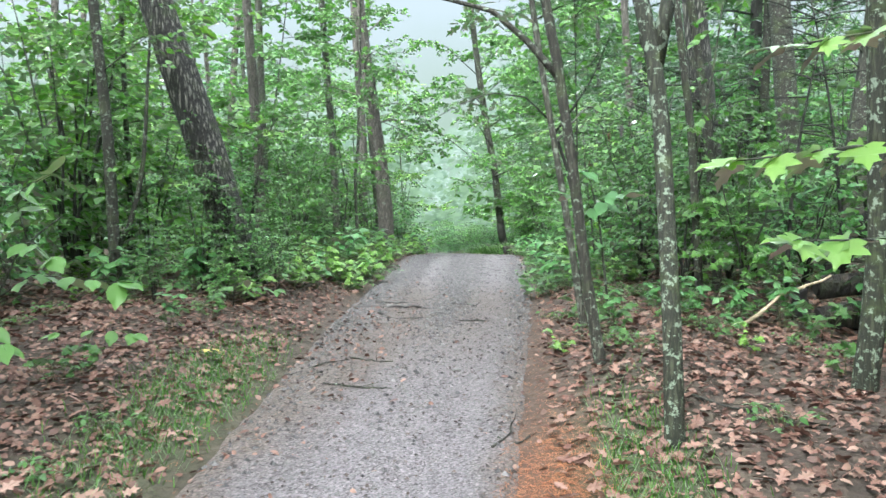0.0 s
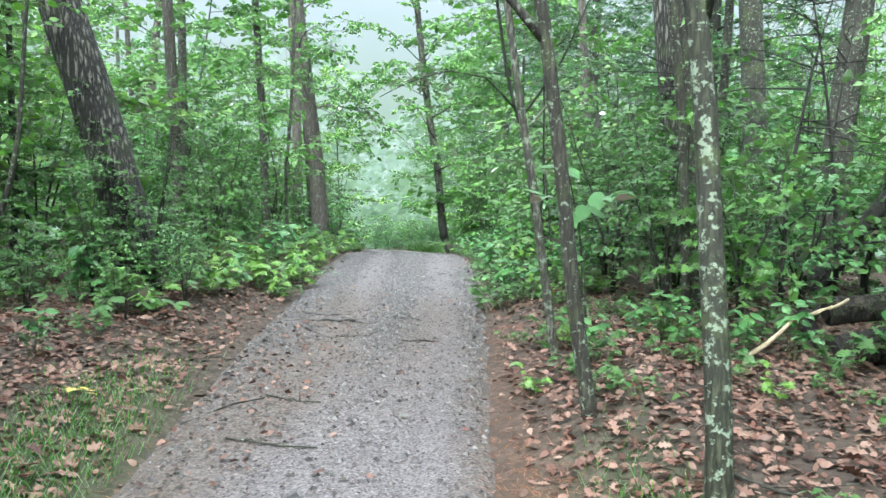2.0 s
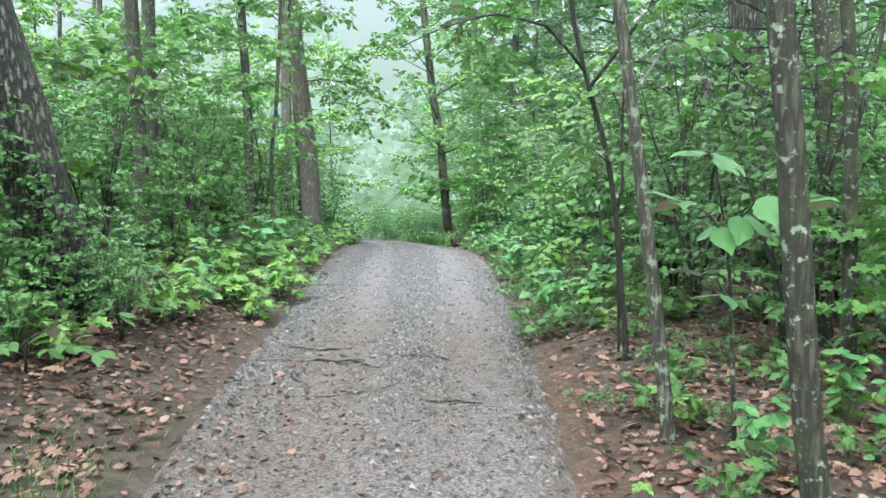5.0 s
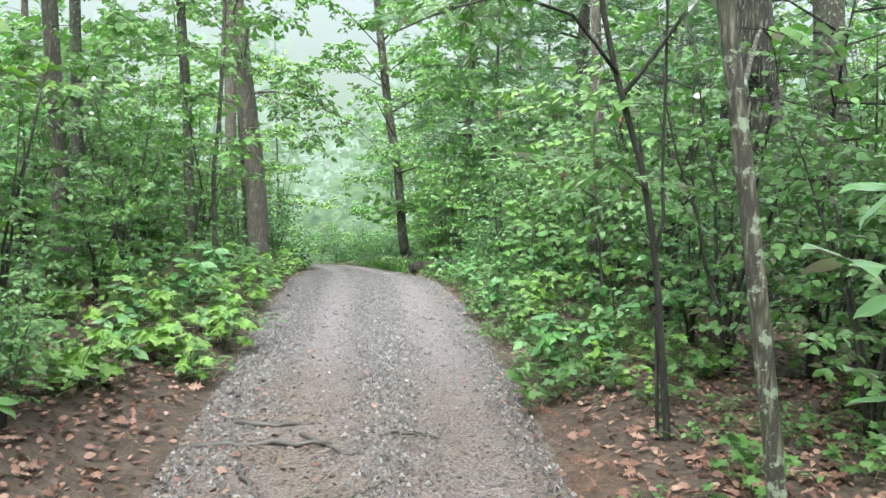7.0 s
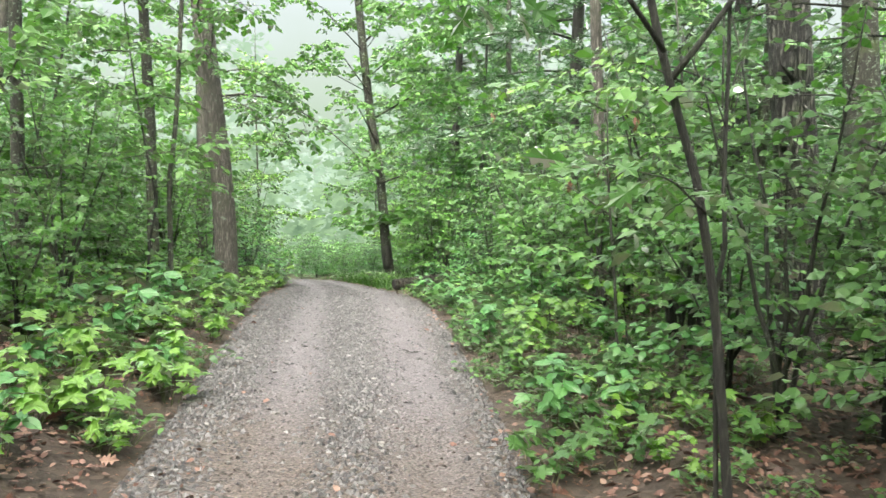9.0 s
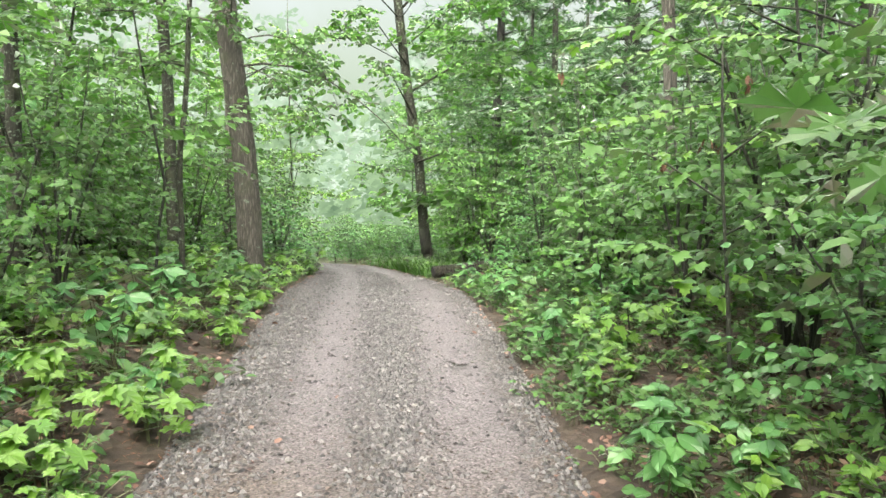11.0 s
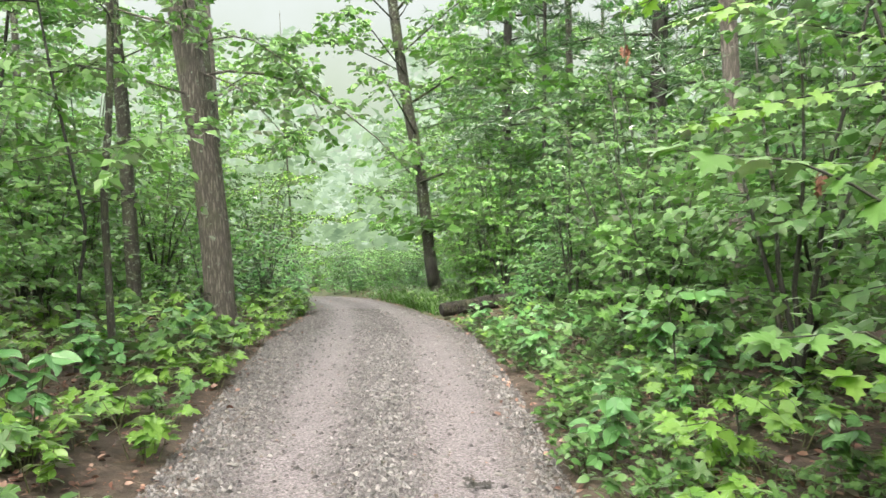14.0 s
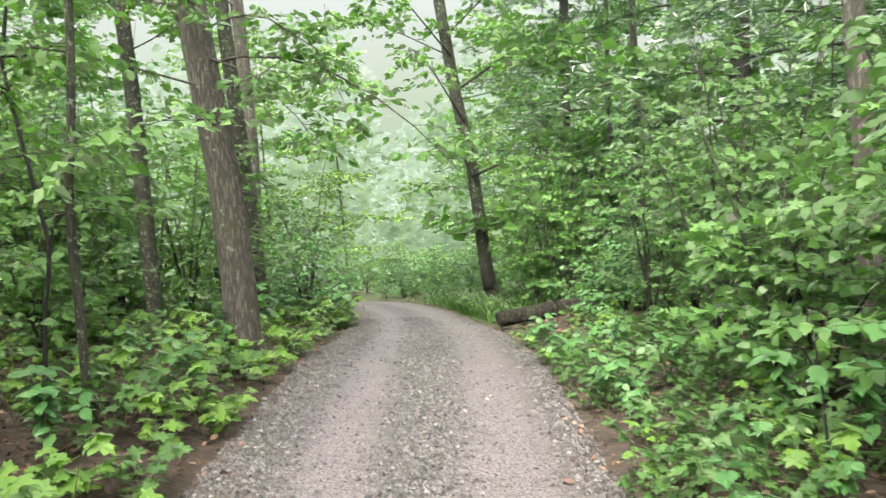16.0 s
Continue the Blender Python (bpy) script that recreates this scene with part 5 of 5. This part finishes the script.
for n, (x, y, h, lean) in enumerate([(3.6, 8.6, 3.2, 0.5), (4.4, 9.2, 3.6, -0.4), (2.9, 10.2, 3.0, 0.3), (5.0, 11.0, 4.0, 0.5), (3.9, 11.0, 3.0, -0.6), (4.9, 7.2, 3.4, -0.8)]):
    dead_sapling(x, y, h, lean, 700 + n)


# ---- loose stuff on the ground ----
def scatter(count, seed, spread):
    """Random places on the ground for which spread(x, y) beats a die."""
    r = np.random.default_rng(seed)
    out = np.zeros((0, 2))
    while len(out) < count:
        p = np.c_[r.uniform(-8, 7.5, 40000), r.uniform(0.5, 30, 40000)]
        out = np.concatenate([out, p[r.uniform(0, 1, 40000) < spread(p[:, 0], p[:, 1])]])
    return out[:count], r


def litter_share(x, y):
    d = beside(x, y)
    near = np.clip(1.2 - np.maximum(d, 0) / 6, 0.1, 1) * np.clip(1.7 - y / 10, 0.38, 1)
    crumbs = 0.3 * bump(x - path_left(y), 0.35, 0.35) * bump(y, 7.0, 2.6)
    return crumbs + np.where(d > 0.12, near * np.clip((d - 0.05) / 0.5, 0.35, 1), np.where(d > -0.45, 0.12 * np.clip(1 + d / 0.2, 0, 1) + 0.003, 0.003)) * (1 - 0.85 * np.clip(bump(x, 0.95, 0.3) * bump(y, 3.4, 1.5), 0, 1)) * (1 - 0.35 * bump(x - path_left(y), -0.1, 0.35) * bump(y, 7.6, 2.0))


spots, r = scatter(50000, 801, litter_share)
b = Buf()
n = len(spots)
a = r.uniform(0, 2 * np.pi, n)
leaves(b, np.c_[spots, top_z(spots[:, 0], spots[:, 1]) + r.uniform(0.004, 0.03, n)], np.c_[np.cos(a), np.sin(a), r.normal(0, 0.3, n)], np.c_[r.normal(0, 0.6, n), r.normal(0, 0.6, n), np.ones(n)], r.uniform(0.025, 0.07, n), "oval")
tagged(part("leaf_litter", b, DEAD_LEAF), "brown dead leaves strewn over the forest floor", "leaf litter", kind="stuff")

spots, r = scatter(9500, 802, lambda x, y: np.where(beside(x, y) < 5, 0.4, 0) * (beside(x, y) > 0.15) * np.clip(1.7 - y / 8, 0.07, 1))
b = Buf()
n = len(spots)
a = r.uniform(0, 2 * np.pi, n)
leaves(b, np.c_[spots, top_z(spots[:, 0], spots[:, 1]) + r.uniform(0.012, 0.035, n)], np.c_[np.cos(a), np.sin(a), r.normal(0, 0.35, n)], np.c_[r.normal(0, 0.5, n), r.normal(0, 0.5, n), np.ones(n)], r.uniform(0.06, 0.14, n), "oak")
tagged(part("oak_leaf_litter", b, DEAD_LEAF), "curled tan oak leaves lying on the litter", "leaf litter", kind="stuff")

spots, r = scatter(5200, 806, lambda x, y: (beside(x, y) < -0.05) * np.clip(1.3 - y / 20, 0.2, 1) * (0.25 + bump(y, 8.0, 3.0)))
b = Buf()
n = len(spots)
a = r.uniform(0, 2 * np.pi, n)
leaves(b, np.c_[spots, top_z(spots[:, 0], spots[:, 1]) + r.uniform(0.002, 0.01, n)], np.c_[np.cos(a), np.sin(a), r.normal(0, 0.25, n)], np.c_[r.normal(0, 0.4, n), r.normal(0, 0.4, n), np.ones(n)], r.uniform(0.012, 0.04, n), "clump")
tagged(part("leaf_crumbs", b, CRUMB), "dark crumbled leaf bits trodden into the gravel", "leaf litter", kind="stuff")

yellow = new("yellow_leaf_cluster")
yellow.location = on_land(-1.8, 5.62)
for n in range(7):
    place_leaf(yellow, (0.07 * math.cos(n * 2.4), 0.06 * math.sin(n * 2.4), 0.03 + 0.02 * (n % 3)), (math.cos(n * 2.4), math.sin(n * 2.4), -0.1), (0.1, 0.2, 1), 0.06, "maple", YELLOW)
tagged(yellow, "cluster of yellow leaves on brown litter", "leaves")


def slivers(name, spots, r, long, wide, upright, mat, label, category):
    """Blades or needles."""
    n = len(spots)
    a = r.uniform(0, 2 * np.pi, n)
    base = np.c_[spots, top_z(spots[:, 0], spots[:, 1]) + (0.0 if upright else 0.008)]
    size = r.uniform(0.5, 1.2, n)[:, None] * long
    lean = np.c_[np.cos(a), np.sin(a), np.full(n, 1.3) if upright else r.normal(0.05, 0.12, n)] * r.uniform(0.6, 1, n)[:, None]
    side = np.c_[-np.sin(a), np.cos(a), np.zeros(n)] * wide
    mid = base + lean * size * 0.55 + (np.array((0, 0, 0.15)) * size if upright else 0)
    tip = base + lean * size * (1, 1, 0.85)
    v = np.stack([base - side, base + side, mid - side * 0.7, mid + side * 0.7, tip], 1)
    f = np.array([(0, 1, 3), (0, 3, 2), (2, 3, 4)])[None] + (np.arange(n) * 5)[:, None, None]
    b = Buf()
    b.add(v.reshape(-1, 3), f.reshape(-1, 3))
    tagged(part(name, b, mat), label, category, kind="stuff")


spots, r = scatter(3800, 803, lambda x, y: (beside(x, y) > 0.03) * (0.6 * bump(x - path_left(y), -0.45, 0.3) * bump(y, 4.7, 1.5) + 0.6 * bump(x, 1.42, 0.25) * bump(y, 3.3, 1.0) * (x > 1.15)))
slivers("grass", spots, r, 0.085, 0.003, True, GRASS, "thin green grass at the path's edge", "grass")
spots, r = scatter(5200, 804, lambda x, y: (beside(x, y) > 0.05) * (y > 23.4) * bump(y, 25.6, 1.8) * np.exp(-np.maximum(beside(x, y), 0) / 0.9))
slivers("grass", spots, r, 0.3, 0.009, True, GRASS, "bright green grass beside the bend of the path", "grass")
spots, r = scatter(6500, 805, lambda x, y: 0.9 * bump(x, 0.98, 0.25) * bump(y, 3.1, 1.0) * (x > 0.66) + 0.06 * bump(x - path_right(y), 0.15, 0.2) * (y < 11) + 0.02 * bump(x - path_left(y), -0.2, 0.3))
slivers("pine_needles", spots, r, 0.09, 0.0016, False, RED_NEEDLE, "rust-red fallen pine needles along the path", "pine needles")


# ---- gravel: the nearest stones one by one, the rest joined ----
def pebble(seed):
    bm = bmesh.new()
    bmesh.ops.create_icosphere(bm, subdivisions=1, radius=1.0)
    r = random.Random(seed)
    for v in bm.verts:
        v.co = v.co * r.uniform(0.75, 1.2)
        v.co.z *= 0.55
        v.co.x *= 1.25
    me = bpy.data.meshes.new("stone")
    bm.to_mesh(me)
    bm.free()
    me.materials.append(STONE_SINGLE)
    return me


def single_stone_material():
    m, nodes, links, bsdf = material("single_stone")
    info = nodes.new("ShaderNodeObjectInfo")
    colour = ramp(nodes, links, info.outputs["Random"], [(0.0, (0.045, 0.043, 0.045)), (0.5, (0.12, 0.115, 0.11)), (0.85, (0.17, 0.16, 0.155)), (1.0, (0.3, 0.285, 0.27))])
    grain = noise_tex(nodes, links, coords(nodes, links), 3.0, 5)
    links.new(mixed(nodes, links, math_node(nodes, links, "MULTIPLY", grain, 0.6), colour, (0.07, 0.065, 0.06)), bsdf.inputs["Base Color"])
    bsdf.inputs["Roughness"].default_value = 0.5
    return m


STONE_SINGLE = single_stone_material()


def gravel_share(x, y):
    u = (x - path_left(y)) / (path_right(y) - path_left(y))
    loose = 1.0 * bump(u, 0.55, 0.1) + 1.0 * bump(u, 0.08, 0.12) + 0.9 * bump(u, 0.97, 0.07) + 0.025
    return np.where((u > -0.02) & (u < 1.03), loose * np.interp(y, (2, 6, 10, 13), (0.04, 0.08, 0.5, 1.0)), 0) * np.clip(1.3 - y / 26, 0.15, 1) * (y < 25)


spots, r = scatter(42000, 901, gravel_share)
n = len(spots)
oct_v = np.array([(1, 0, 0), (-0.3, 0.9, 0.1), (-0.8, -0.7, 0), (0.2, -1, 0.2), (0.1, 0.1, 0.8)])
oct_f = np.array([(0, 1, 4), (1, 2, 4), (2, 3, 4), (3, 0, 4)])
a, size = r.uniform(0, 6.3, n), 0.006 + 0.022 * r.uniform(0, 1, n) ** 2.0
turned = np.stack([oct_v[None, :, 0] * np.cos(a)[:, None] - oct_v[None, :, 1] * np.sin(a)[:, None], oct_v[None, :, 0] * np.sin(a)[:, None] + oct_v[None, :, 1] * np.cos(a)[:, None], np.repeat(oct_v[None, :, 2], n, 0)], -1)
v = np.c_[spots, path_top(spots[:, 0], spots[:, 1]) - 0.001][:, None] + turned * size[:, None, None]
b = Buf()
b.add(v.reshape(-1, 3), (oct_f[None] + (np.arange(n) * 5)[:, None, None]).reshape(-1, 3))
tagged(part("gravel", b, STONE), "small loose grey stones on the path", "gravel", kind="stuff")

PEBBLES = [pebble(s) for s in range(5)]
spots, r = scatter(280, 902, lambda x, y: gravel_share(x, y) * (y > 5) * (y < 21))
for x, y in spots:
    ob = new("stone", PEBBLES[int(r.integers(5))])
    ob.parent = path_ob
    s = float(r.uniform(0.011, 0.026))
    ob.matrix_basis = pose(x, y, float(path_top(x, y)) + s * 0.25, 0, 0, float(r.uniform(0, 360))) @ Matrix.Diagonal((s, s, s, 1))
for x, y, s in [(0.22, 5.75, 0.035), (-0.89, 11.48, 0.03), (-1.27, 12.75, 0.028), (-1.11, 12.83, 0.026), (-0.53, 11.85, 0.022), (-1.06, 13.25, 0.026), (-0.28, 7.65, 0.02)]:
    ob = new("stone", PEBBLES[int(x * 100) % 5])
    ob.parent = path_ob
    ob.matrix_basis = pose(x, y, float(path_top(x, y)) + s * 0.3, 0, 0, x * 900) @ Matrix.Diagonal((s, s, s, 1))
dead = new("fallen_leaf")
dead.location = (0.11, 13.84, float(path_top(0.11, 13.84)) + 0.02)
for n in range(3):
    place_leaf(dead, (0, 0, 0.01 * n), (math.cos(n * 2.3), math.sin(n * 2.3), 0.2), (0.2, -0.3, 1), 0.12, "oak", BLACK_LEAF)
tagged(dead, "dark curled dead leaf lying on the gravel", "leaf")

# ---- the far woods, their painted haze paler ring by ring ----
def mist_painted_leaf(name, low, high):
    """Far leaves that glow, with the lit mist before them painted into their colour."""
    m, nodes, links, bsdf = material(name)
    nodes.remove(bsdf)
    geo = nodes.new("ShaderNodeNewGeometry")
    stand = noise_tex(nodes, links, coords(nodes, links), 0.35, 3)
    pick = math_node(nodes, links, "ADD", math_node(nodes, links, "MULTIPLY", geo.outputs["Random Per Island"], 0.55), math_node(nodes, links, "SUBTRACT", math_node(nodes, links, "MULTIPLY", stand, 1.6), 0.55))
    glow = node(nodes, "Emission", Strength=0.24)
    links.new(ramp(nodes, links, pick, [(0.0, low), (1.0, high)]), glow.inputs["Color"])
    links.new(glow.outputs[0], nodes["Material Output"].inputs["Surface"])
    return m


def far_woods(near, far, top, trees, clumps, mat, seed, label):
    """A half ring of trees more than fifty metres off, lower where the path's hollow runs out."""
    r = np.random.default_rng(seed)
    b = Buf()
    a, dist = np.linspace(0.1, np.pi - 0.1, trees) + r.uniform(-0.02, 0.02, trees), r.uniform(near, far, trees)
    x, y = dist * np.cos(a), 12 + dist * np.sin(a)
    tall = top * r.uniform(0.65, 1.15, trees) * (1 - 0.45 * bump(a, np.pi / 2 + 0.13, 0.05))
    foot = land_z(x, y)
    for n in range(trees):
        tube(b, [(x[n], y[n], foot[n] - 0.3), (x[n] + 0.3, y[n], foot[n] + tall[n] * 0.5), (x[n] + 0.2, y[n], foot[n] + tall[n] * 0.7)], (0.22, 0.16, 0.05), 5)
    pick = np.repeat(np.arange(trees), clumps)
    k = len(pick)
    up = r.uniform(0.0, 1.0, k) ** 0.8
    wide = (0.5 + 2.6 * np.sin(np.pi * np.clip(up * 0.9 + 0.08, 0, 1))) * np.sqrt(r.uniform(0, 1, k))
    turn, way = r.uniform(0, 6.3, k), r.uniform(0, 6.3, k)
    at = np.c_[x[pick] + wide * np.cos(turn), y[pick] + wide * np.sin(turn), foot[pick] + up * tall[pick]]
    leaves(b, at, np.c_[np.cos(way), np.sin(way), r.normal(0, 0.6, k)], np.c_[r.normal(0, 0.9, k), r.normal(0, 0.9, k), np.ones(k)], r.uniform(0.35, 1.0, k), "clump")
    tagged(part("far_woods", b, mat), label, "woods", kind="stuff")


# Each ring further out gets a paler glow in place of thicker haze.
far_woods(50.5, 54, 12, 96, 270, mist_painted_leaf("mist_painted_near", (0.11, 0.19, 0.12), (0.33, 0.49, 0.3)), 951, "glowing grey-green forest trees with mist painted into their colour")
far_woods(57, 61, 17, 96, 270, mist_painted_leaf("mist_painted_mid", (0.24, 0.37, 0.27), (0.46, 0.62, 0.48)), 952, "glowing pale green forest trees with more mist painted into their colour")
far_woods(65, 70, 21, 96, 240, mist_painted_leaf("mist_painted_far", (0.42, 0.56, 0.48), (0.6, 0.73, 0.65)), 953, "glowing faint forest trees, their colour almost all painted mist")
